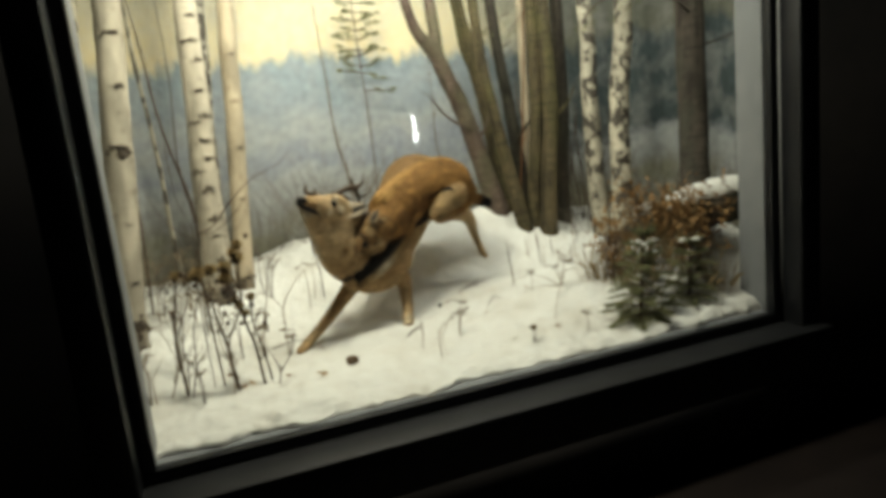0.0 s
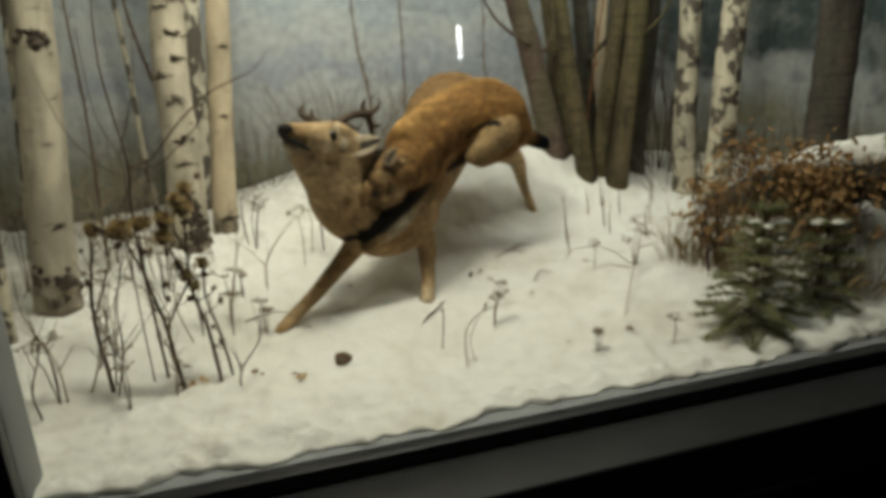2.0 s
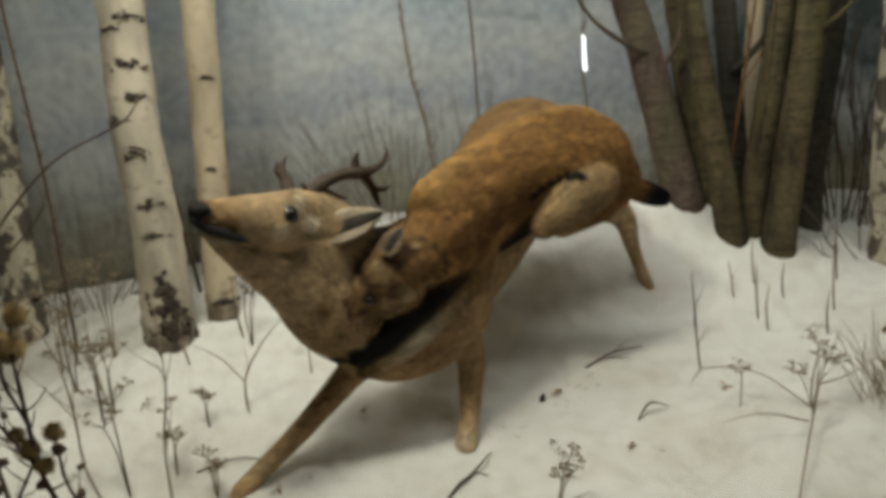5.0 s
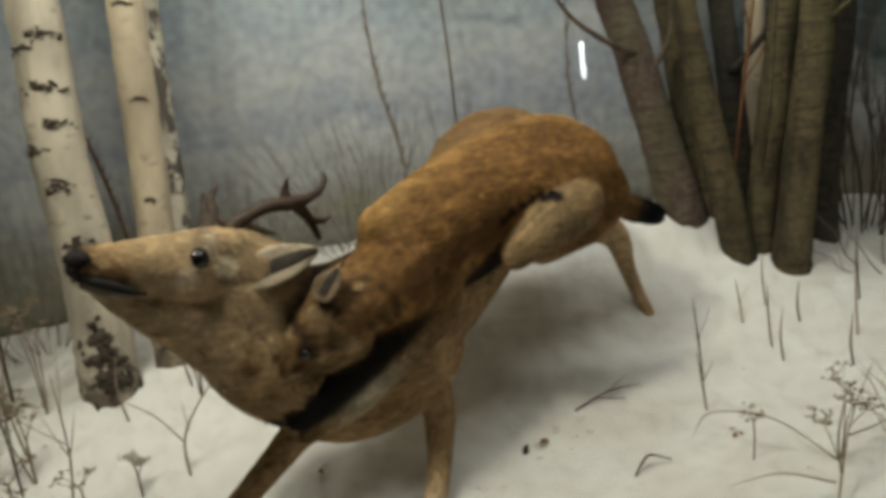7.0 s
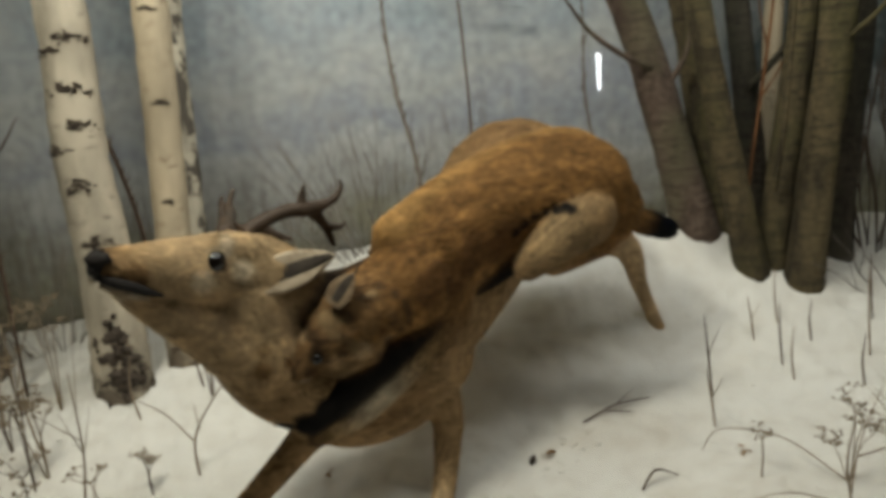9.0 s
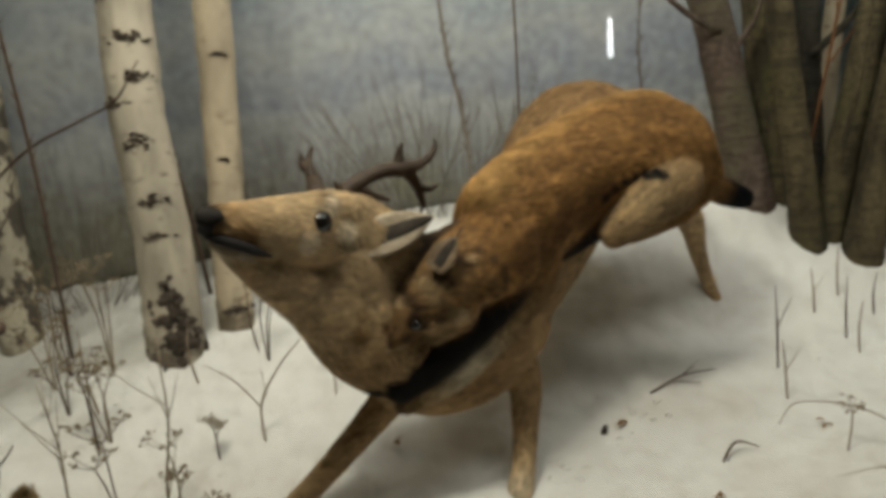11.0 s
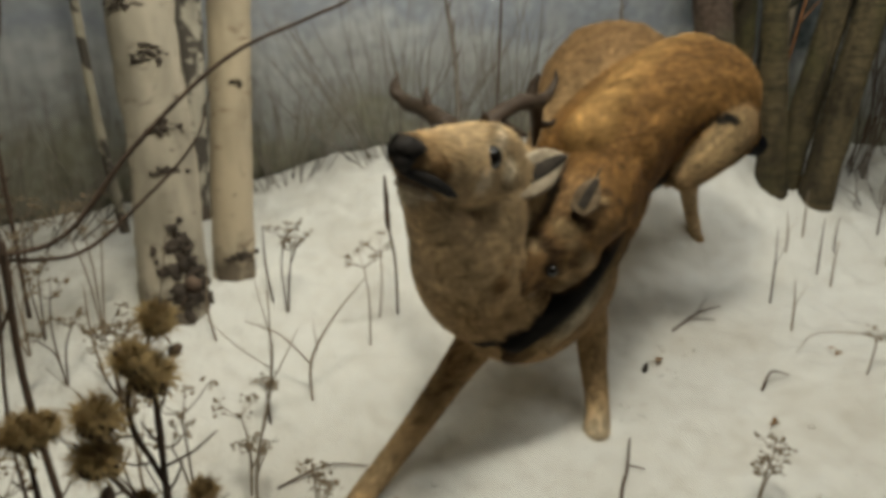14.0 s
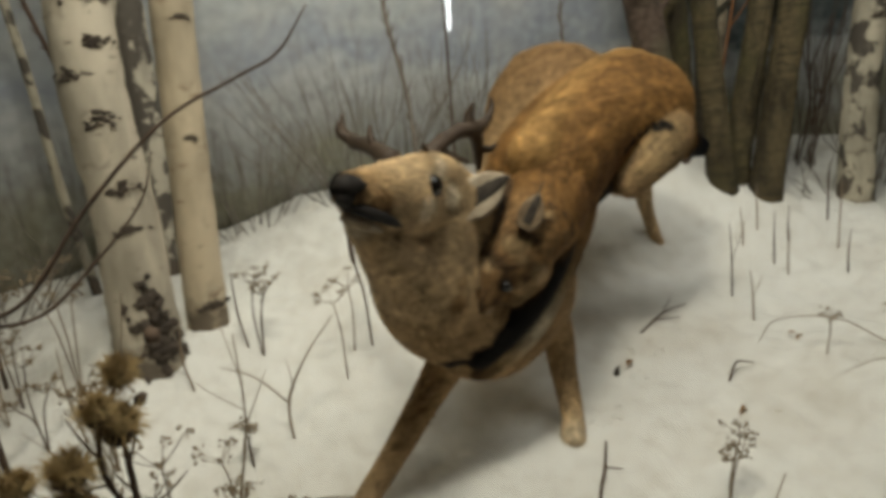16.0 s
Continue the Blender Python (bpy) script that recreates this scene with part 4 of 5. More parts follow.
for pts in ([(0.570, 3.045, 1.250, 0.021), (0.592, 3.055, 1.272, 0.018), (0.632, 3.075, 1.292, 0.014), (0.668, 3.095, 1.300, 0.014), (0.697, 3.112, 1.297, 0.017), (0.728, 3.135, 1.298, 0.011), (0.752, 3.155, 1.310, 0.008), (0.764, 3.165, 1.328, 0.005), (0.762, 3.166, 1.343, 0.002)],
            [(0.690, 3.108, 1.300, 0.014), (0.692, 3.108, 1.325, 0.008), (0.700, 3.104, 1.345, 0.003)],
            [(0.700, 3.115, 1.296, 0.015), (0.716, 3.140, 1.268, 0.012), (0.727, 3.160, 1.235, 0.009), (0.732, 3.175, 1.205, 0.005)],
            [(0.722, 3.150, 1.252, 0.009), (0.748, 3.155, 1.246, 0.006), (0.766, 3.158, 1.254, 0.002)],
            [(0.585, 3.050, 1.265, 0.013), (0.580, 3.040, 1.282, 0.007), (0.574, 3.034, 1.296, 0.003)],
            [(0.612, 3.062, 1.275, 0.010), (0.645, 3.068, 1.256, 0.006), (0.668, 3.070, 1.246, 0.003)],
            [(0.535, 3.09, 1.262, 0.020), (0.520, 3.17, 1.280, 0.016), (0.505, 3.25, 1.282, 0.015), (0.495, 3.29, 1.300, 0.009), (0.503, 3.32, 1.328, 0.004)],
            [(0.522, 3.15, 1.275, 0.011), (0.516, 3.16, 1.302, 0.007), (0.520, 3.17, 1.320, 0.003)], [(0.502, 3.26, 1.285, 0.012), (0.484, 3.275, 1.300, 0.008), (0.486, 3.28, 1.322, 0.003)]):
    tube(eb, pts, 9, 4, 0.12, len(pts), 1)
MOUTH = mottled("dark_muzzle_skin", (0.006, 0.005, 0.005), (0.026, 0.02, 0.017), 60, 0.75)
# the dark parted lips, and the pale lower one
tube(eb, [(0.394, 2.854, 1.262, 0.008), (0.418, 2.853, 1.250, 0.0095), (0.442, 2.861, 1.236, 0.0095), (0.464, 2.872, 1.220, 0.007), (0.480, 2.886, 1.208, 0.002)], 8, 4, 0.0, 0, 4)
tube(eb, [(0.392, 2.868, 1.244, 0.008), (0.412, 2.869, 1.232, 0.009), (0.432, 2.879, 1.218, 0.008), (0.452, 2.894, 1.202, 0.003)], 8, 4, 0.1, 2, 2)
nf0 = len(eb.faces)
blob(eb, (0.403, 2.852, 1.287), 0.019, (1.1, 0.9, 0.8), 0.4, 3, 2)
blob(eb, (0.396, 2.850, 1.272), 0.014, (1.0, 0.9, 1.0), 0.2, 4, 2)
eb.faces.ensure_lookup_table()
for face in eb.faces[nf0:]:
    face.material_index = 4
ear(eb, (0.588, 2.995, 1.180), (0.742, 3.082, 1.204), (0.05, -1, 0.25), 0.036, 0.014, (2, 3), 0.55)
deer = mount("deer_mount", [head, jaw, neck, torso, fore_r, fore_l, hind_r, hind_l, brisket, ribs, nape_shade, brow], dabs,
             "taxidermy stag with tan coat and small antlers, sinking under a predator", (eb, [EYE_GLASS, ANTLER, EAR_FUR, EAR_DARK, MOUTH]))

body = [(0.88, 3.22, 1.09, 0.105, RUST), (0.92, 3.265, 1.13, 0.130, RUST), (0.99, 3.31, 1.175, 0.130, RUST), (1.10, 3.365, 1.22, 0.130, RUST), (1.22, 3.42, 1.235, 0.140, RUST), (1.33, 3.46, 1.225, 0.142, RUST), (1.40, 3.485, 1.170, 0.108, RUST)]
shoulder = [(0.885, 3.19, 1.16, 0.06, RUST), (0.945, 3.22, 1.10, 0.075, RUST), (0.955, 3.24, 1.02, 0.068, UMBER)]
# ridge coloured golden for the highlight along the top of the back
spine = [(0.86, 3.20, 1.205, 0.05, LIT_GOLD), (0.98, 3.29, 1.266, 0.05, LIT_GOLD), (1.10, 3.365, 1.308, 0.05, LIT_GOLD), (1.22, 3.44, 1.333, 0.05, LIT_GOLD), (1.33, 3.49, 1.332, 0.05, LIT_GOLD), (1.41, 3.51, 1.275, 0.048, RUST)]
skull = [(0.648, 3.030, 0.995, 0.034, UMBER), (0.695, 3.054, 1.035, 0.056, UMBER), (0.755, 3.080, 1.075, 0.076, UMBER), (0.82, 3.125, 1.090, 0.085, RUST), (0.88, 3.19, 1.10, 0.10, RUST)]
cheek = [(0.72, 3.035, 1.00, 0.034, SAND), (0.775, 3.065, 1.02, 0.045, UMBER)]
tail = [(1.42, 3.475, 1.15, 0.042, RUST), (1.48, 3.490, 1.127, 0.033, RUST), (1.53, 3.507, 1.107, 0.036, BLACK), (1.592, 3.528, 1.080, 0.030, BLACK)]
haunch = [(1.32, 3.345, 1.175, 0.076, TAN), (1.26, 3.300, 1.157, 0.068, SAND), (1.21, 3.275, 1.128, 0.052, SAND), (1.16, 3.265, 1.09, 0.036, TAN)]
haunch2 = [(1.36, 3.46, 1.12, 0.085, RUST), (1.26, 3.45, 1.07, 0.065, TAN)]
# underside coloured black for the deep shade between belly and haunch
belly_shade = [(0.98, 3.29, 1.06, 0.055, BLACK), (1.05, 3.32, 1.085, 0.060, BLACK), (1.12, 3.335, 1.11, 0.055, BLACK)]
arm = [(0.94, 3.215, 0.985, 0.050, UMBER), (0.865, 3.137, 0.937, 0.036, SAND), (0.79, 3.085, 0.893, 0.033, GREY), (0.715, 3.064, 0.850, 0.026, SAND), (0.66, 3.062, 0.825, 0.020, DARK)]
paw = [(0.552, 3.12, 0.985, 0.028, UMBER), (0.548, 3.135, 0.935, 0.030, UMBER), (0.562, 3.135, 0.895, 0.024, DARK), (0.585, 3.13, 0.87, 0.026, UMBER)]
# black limb painted for the shadow gap under the chin, with dark chest fur
chest_shade = [(0.95, 3.240, 1.05, 0.050, BLACK), (0.885, 3.165, 1.002, 0.044, BLACK), (0.80, 3.098, 0.962, 0.044, BLACK), (0.725, 3.066, 0.922, 0.044, BLACK), (0.655, 3.055, 0.876, 0.036, BLACK)]
ld = [((0.693, 2.99, 1.026), 0.011, BLACK), ((0.638, 2.985, 1.000), 0.018, DARK), ((0.724, 3.00, 1.093), 0.018, SAND), ((0.671, 3.0, 1.069), 0.016, BUFF), ((0.658, 3.0, 0.965), 0.014, PALE),
      ((0.70, 2.995, 1.115), 0.010, DARK), ((0.74, 3.0, 1.062), 0.011, DARK), ((0.775, 3.02, 1.02), 0.018, BUFF), ((0.715, 2.995, 1.055), 0.009, DARK), ((0.76, 3.005, 1.10), 0.013, DARK)]
# dark dabs paint the shading down the lynx's side into its coat
for k in range(8):
    f = k / 7
    ld.append(((0.92 + 0.22 * f, 3.08 + 0.14 * f, 1.105 + 0.075 * f + 0.015 * math.sin(k * 2.1)), 0.036 + 0.008 * math.sin(k * 3.3), FLANK))
# black arc painted for the shade in the crease over the thigh
for k in range(6):
    f = k / 5
    ld.append(((1.14 + 0.13 * f, 3.21 + 0.04 * f, 1.178 + 0.045 * math.sin(math.pi * f * 0.6)), 0.017, BLACK))
for k in range(9):
    f = k / 8
    ld.append(((0.80 + 0.085 * math.sin(math.pi * f), 3.02 + 0.035 * f, 1.165 - 0.17 * f), 0.012, DARK))
rnd = random.Random(21)
for k in range(46):
    c = Vector((0.745, 3.065, 1.06)) + Vector((rnd.gauss(0, 0.06), 0, rnd.gauss(0, 0.05)))
    ld.append(((c.x, 2.985 + abs(c.x - 0.73) * 0.4 + rnd.uniform(0, 0.02), c.z), rnd.uniform(0.006, 0.013), rnd.choice((DARK, DARK, DARK, SAND, RUST, FLANK, UMBER))))
eb = bmesh.new()
bmesh.ops.create_icosphere(eb, subdivisions=2, radius=0.012, matrix=Matrix.Translation((0.694, 2.998, 1.024)))
ear(eb, (0.735, 3.010, 1.120), (0.783, 3.028, 1.176), (-0.4, -1, -0.1), 0.024, 0.010, (1, 2), 0.6)
tube(eb, [(0.780, 3.027, 1.170, 0.003), (0.792, 3.03, 1.188, 0.0015), (0.80, 3.032, 1.20, 0.0005)], 5, 2, 0, 0, 2)
ear(eb, (0.800, 3.050, 1.045), (0.854, 3.088, 1.056), (-0.3, -1, -0.3), 0.021, 0.010, (1, 2), 0.6)
mount("lynx_mount", [body, shoulder, spine, skull, tail, haunch, haunch2, belly_shade, arm, chest_shade, cheek, paw], ld, "taxidermy lynx with rusty fur and black tail tip, biting a stag", (eb, [EYE_GLASS, LYNX_EAR, EAR_DARK]))

# ---- plants on the snow ----


def seed_cluster(bm, c, r, rnd, n=9):
    for k in range(n):
        p = Vector(c) + Vector((rnd.uniform(-1, 1), rnd.uniform(-1, 1), rnd.uniform(-0.35, 0.35))) * r
        blob(bm, p, r * rnd.uniform(0.2, 0.34), (1, 1, 0.75), 0.3, k, 1)


def umbel(x, y, h, seed, tops=1, lean=(0.0, 0.0), r=0.0024):
    """A dead flower stalk: ribbed stem, forked rays, clusters of dark seeds."""
    rnd = random.Random(seed)
    ob = holder("dead_umbel", pose(0, 0, 0), "dead brown flower stalk with seed clusters in snow", "dead plant", "dead flower stalks")
    z0 = snow_z(x, y)
    for k in range(tops):
        hh = h * (1 if k == 0 else rnd.uniform(0.6, 0.95))
        tx, ty = x + lean[0] + rnd.uniform(-0.1, 0.1) * h * (k + 0.4), y + lean[1] + rnd.uniform(-0.08, 0.08) * h * (k + 0.4)
        bm, bs = bmesh.new(), bmesh.new()
        mid = (x + (tx - x) * 0.4 + rnd.uniform(-0.01, 0.01), y + (ty - y) * 0.4, z0 + hh * 0.5)
        tube(bm, [(x, y, z0 - 0.02, r), (*mid, r * 0.8), (tx, ty, z0 + hh * 0.82, r * 0.6)], 5, 4)
        a = Vector((tx, ty, z0 + hh * 0.82))
        for j in range(5):
            an = j * 2.4 + rnd.random()
            e = a + Vector((math.cos(an) * 0.18, math.sin(an) * 0.18, rnd.uniform(0.5, 1.0) * 0.2)) * hh * rnd.uniform(0.5, 1.0)
            tube(bm, [(*a, r * 0.5), (*(a.lerp(e, 0.5) + Vector((0, 0, -0.004))), r * 0.4), (*e, r * 0.35)], 4, 2)
            seed_cluster(bs, e, 0.010 + 0.012 * hh, rnd, 7)
        part("stem", bm, STEM if seed % 2 else TWIG, ob)
        part("seed_head", bs, SEED, ob, "cluster of small dark seeds", kind="stuff")
    return ob


umbel(0.46, 3.485, 0.26, 1)
umbel(0.27, 3.585, 0.24, 2, 3)
umbel(0.50, 3.56, 0.22, 23)
umbel(0.27, 3.03, 0.13, 3, 3)
umbel(1.75, 2.98, 0.20, 5, 4, (0.0, 0.0), 0.0015)
umbel(1.60, 3.05, 0.12, 7, 1)
umbel(1.06, 2.80, 0.18, 9, 3, (0.03, 0.02))
umbel(0.06, 3.05, 0.30, 10, 2)
umbel(0.15, 3.12, 0.22, 11, 3)
umbel(-0.08, 3.28, 0.26, 12, 2)
umbel(-0.20, 2.95, 0.30, 13, 3)
umbel(-0.32, 2.72, 0.22, 14, 3)
umbel(-0.12, 2.62, 0.20, 16, 2)
umbel(1.55, 2.45, 0.10, 17, 1)
umbel(1.30, 2.50, 0.08, 18, 2)
umbel(-0.30, 3.55, 0.30, 19, 3)
umbel(-0.62, 3.6, 0.36, 20, 3)
umbel(-0.9, 3.5, 0.4, 22, 3)
umbel(-0.20, 3.41, 0.24, 24, 3)
umbel(-0.15, 3.57, 0.34, 25, 3)
umbel(-0.28, 3.60, 0.30, 26, 2)
umbel(-0.42, 3.80, 0.34, 27, 3)
umbel(0.20, 3.27, 0.12, 28, 2)
umbel(-0.06, 3.31, 0.22, 29, 3)


def dead_twig(pts, label="dry forked twig standing in the snow", mat=None, side=(), name="dead_twig"):
    ob = holder(name, pose(0, 0, 0), label, "twig", "dry twigs")
    part("stem", tube(bmesh.new(), [(*q[:3], q[3] * 0.75) for q in pts], 6, 6, 0.12), mat or TWIG, ob)
    for s in side:
        part("side_twig", tube(bmesh.new(), [(*q[:3], q[3] * 0.75) for q in s], 5, 5, 0.1), mat or TWIG, ob)
    return ob


def on(x, y, h, r):
    return (x, y, snow_z(x, y) + h, r)


dead_twig([on(0.295, 3.33, -0.02, 0.0042), on(0.30, 3.335, 0.10, 0.004), on(0.355, 3.345, 0.19, 0.0028), on(0.43, 3.36, 0.28, 0.0015)], mat=STEM,
          side=[[on(0.30, 3.335, 0.09, 0.003), on(0.24, 3.34, 0.15, 0.0024), on(0.17, 3.36, 0.18, 0.0012)], [on(0.315, 3.337, 0.125, 0.002), on(0.31, 3.34, 0.20, 0.001)]])
dead_twig([on(0.555, 3.58, -0.02, 0.0045), on(0.55, 3.575, 0.15, 0.004), on(0.535, 3.57, 0.24, 0.004), on(0.53, 3.56, 0.26, 0.008), on(0.525, 3.55, 0.34, 0.008), on(0.52, 3.54, 0.40, 0.003)], "dead stalk with a dark ribbed seed spike")
dead_twig([on(1.50, 2.66, -0.02, 0.0028), on(1.58, 2.76, 0.03, 0.0026), on(1.68, 2.88, 0.055, 0.0028), on(1.74, 2.94, 0.12, 0.002), on(1.84, 3.02, 0.18, 0.001)], mat=STEM,
          side=[[on(1.68, 2.88, 0.055, 0.004), on(1.67, 2.88, 0.13, 0.003), on(1.70, 2.9, 0.22, 0.0015)], [on(1.72, 2.92, 0.1, 0.003), on(1.80, 2.94, 0.09, 0.002), on(1.9, 2.98, 0.10, 0.001)], [on(1.66, 2.87, 0.05, 0.003), on(1.57, 2.9, 0.09, 0.002), on(1.48, 2.92, 0.08, 0.001)]])
dead_twig([on(1.745, 2.98, 0.0, 0.003), on(1.66, 3.08, 0.07, 0.0025), on(1.57, 3.18, 0.06, 0.002), on(1.535, 3.2, 0.0, 0.0015)], "thin arched grass stalk bowed to the snow", STEM)
dead_twig([on(0.86, 2.52, -0.01, 0.003), on(0.87, 2.56, 0.10, 0.003), on(0.95, 2.62, 0.14, 0.0025), on(1.10, 2.72, 0.12, 0.0015)], "thin arched stalk bent over the snow", STEM,
          side=[[on(0.93, 2.60, 0.135, 0.002), on(0.89, 2.58, 0.06, 0.002), on(0.90, 2.55, -0.01, 0.002)], [on(0.955, 2.62, 0.14, 0.005), on(0.96, 2.625, 0.16, 0.006), on(0.965, 2.63, 0.17, 0.002)]])
dead_twig([on(0.82, 2.66, -0.01, 0.003), on(0.83, 2.67, 0.10, 0.0025), on(0.825, 2.68, 0.16, 0.001)], "short upright dead stalk", STEM)
dead_twig([on(0.80, 2.86, -0.004, 0.005), on(0.85, 2.93, 0.008, 0.005), on(0.885, 2.97, 0.008, 0.0045), on(0.95, 3.06, 0.01, 0.003)], "crooked twig lying on the snow", side=[[on(0.90, 2.985, 0.008, 0.003), on(0.93, 2.97, 0.01, 0.002)]])
dead_twig([on(1.30, 3.40, 0.002, 0.004), on(1.40, 3.43, 0.02, 0.004), on(1.50, 3.45, 0.01, 0.002)], "sprig of flattened dead twigs on the snow", side=[[on(1.36, 3.42, 0.015, 0.003), on(1.44, 3.40, 0.02, 0.002)], [on(1.40, 3.43, 0.02, 0.003), on(1.47, 3.48, 0.03, 0.001)]])
dead_twig([on(1.36, 3.12, 0.0, 0.004), on(1.40, 3.14, 0.03, 0.004), on(1.45, 3.13, 0.01, 0.002)], "curled dead twig lying on the snow")
dead_twig([on(0.20, 3.12, 0.0, 0.004), on(0.30, 3.14, 0.01, 0.003), on(0.38, 3.13, 0.005, 0.002)], "thin twig lying on the snow")
for k, (x, y, h) in enumerate(((1.90, 3.63, 0.14), (1.926, 3.52, 0.18), (1.925, 3.46, 0.15), (1.683, 3.45, 0.24), (2.15, 3.47, 0.26), (2.05, 3.58, 0.12), (1.62, 3.30, 0.16), (2.25, 3.6, 0.2), (2.38, 3.45, 0.24), (2.3, 3.3, 0.2), (1.99, 3.66, 0.16),
                               (2.05, 3.35, 0.14), (2.5, 3.55, 0.3), (0.24, 3.62, 0.2), (0.1, 3.5, 0.18), (0.68, 3.75, 0.22), (-0.12, 3.4, 0.22))):
    dead_twig([on(x, y, -0.02, 0.004), on(x - 0.012, y, h * 0.5, 0.0035), on(x - 0.02 + 0.01 * (k % 3), y + 0.01, h, 0.0015)], "short dead stalk stuck in the snow", TWIG if k % 2 else STEM,
              side=[[on(x - 0.012, y, h * 0.5, 0.002), on(x + 0.02, y, h * 0.85, 0.001)]] if k % 3 == 0 else ())

# bare bush by the window, with long arching shoots
bush = holder("bare_bush", pose(0, 0, 0), "dark bare bush with long arching shoots", "shrub")
R0 = (-0.075, 2.92)
for pts in ([on(*R0, -0.03, 0.010), (-0.10, 2.92, 0.95, 0.009), (-0.085, 2.91, 1.2, 0.008), (-0.115, 2.91, 1.5, 0.006), (-0.09, 2.9, 1.9, 0.004), (-0.10, 2.9, 2.4, 0.002)],
            [on(-0.12, 2.9, -0.03, 0.005), (-0.125, 2.9, 0.9, 0.0045), (-0.10, 2.915, 1.17, 0.004), (-0.15, 2.9, 1.35, 0.003), (-0.16, 2.9, 1.6, 0.003)],
            [(-0.085, 2.91, 1.175, 0.006), (-0.01, 2.9, 1.20, 0.006), (0.08, 2.9, 1.30, 0.0055), (0.19, 2.9, 1.395, 0.005), (0.29, 2.9, 1.44, 0.004), (0.345, 2.9, 1.465, 0.0035), (0.39, 2.9, 1.52, 0.002)],
            [(-0.085, 2.91, 1.17, 0.005), (0.0, 2.9, 1.175, 0.005), (0.08, 2.9, 1.235, 0.004), (0.145, 2.9, 1.30, 0.003), (0.17, 2.9, 1.36, 0.0015)],
            [(-0.10, 2.91, 1.22, 0.005), (-0.06, 2.89, 1.33, 0.004), (-0.02, 2.88, 1.45, 0.003), (0.0, 2.87, 1.6, 0.0015)],
            [(-0.10, 2.91, 1.15, 0.005), (-0.16, 2.9, 1.19, 0.004), (-0.24, 2.9, 1.3, 0.003), (-0.3, 2.9, 1.5, 0.0015)],
            [(-0.12, 2.9, 1.05, 0.004), (-0.08, 2.89, 1.13, 0.004), (-0.075, 2.9, 1.2, 0.003)]):
    part("shoot", tube(bmesh.new(), [(0.237 + (q[0] - 0.237) * 0.87, 2.016 + (q[1] - 2.016) * 0.87, (1.476 + (q[2] - 1.476) * 0.87) if q[2] > 0.8 else q[2] - 0.02, q[3] * 0.45) for q in pts], 8, 6, 0.08), TWIG, bush)


def burr_head(parent, c, r, seed, d=(0, 0, 1)):
    """A dry burr: a tight dark cup and a ruff of tawny bristles."""
    rnd = random.Random(seed)
    bm = bmesh.new()
    blob(bm, Vector(c) - Vector(d) * r * 0.25, r * 0.62, (1, 1, 0.9), 0.35, seed, 2)
    cup = part("burr", bm, CUP, parent, "dry dark burr")
    bm = bmesh.new()
    d = Vector(d)
    for k in range(1100):
        o = (Vector((rnd.gauss(0, 1), rnd.gauss(0, 1), rnd.gauss(0, 1))).normalized() + d * 0.75).normalized()
        p = Vector(c) + o * r * 0.5
        q = Vector(c) + (o + Vector((rnd.uniform(-0.4, 0.4), rnd.uniform(-0.4, 0.4), rnd.uniform(-0.4, 0.4)))) * r * rnd.uniform(0.55, 1.0)
        s = o.orthogonal().normalized() * 0.0005
        m = p.lerp(q, 0.6) + Vector((0, 0, 0.003))
        v = [bm.verts.new(x) for x in (p - s, p + s, m + s, q, m - s)]
        bm.faces.new(v)
    part("bristle", bm, BURR, cup, "tawny bristles", smooth=False, kind="stuff")


burr = holder("burdock", pose(0, 0, 0), "dead burdock with tawny bristly burrs", "dead plant")
HEADS = [(0.09, 2.71, 1.10, 0.032), (0.075, 2.70, 1.125, 0.024), (0.04, 2.68, 1.075, 0.030), (0.032, 2.675, 1.03, 0.030), (-0.025, 2.68, 1.07, 0.026), (-0.005, 2.68, 1.075, 0.018), (-0.068, 2.66, 1.065, 0.034), (0.10, 2.73, 1.15, 0.024),
         (0.07, 2.72, 0.90, 0.022), (0.09, 2.72, 0.865, 0.020), (-0.15, 2.72, 1.06, 0.026), (0.055, 2.72, 0.93, 0.018), (-0.10, 2.70, 1.05, 0.02), (0.12, 2.72, 0.93, 0.02)]
for k, (x, y, z, r) in enumerate(HEADS):
    burr_head(burr, (x, y, z), r, k, (0.1, -0.3, 0.6))
rnd = random.Random(17)
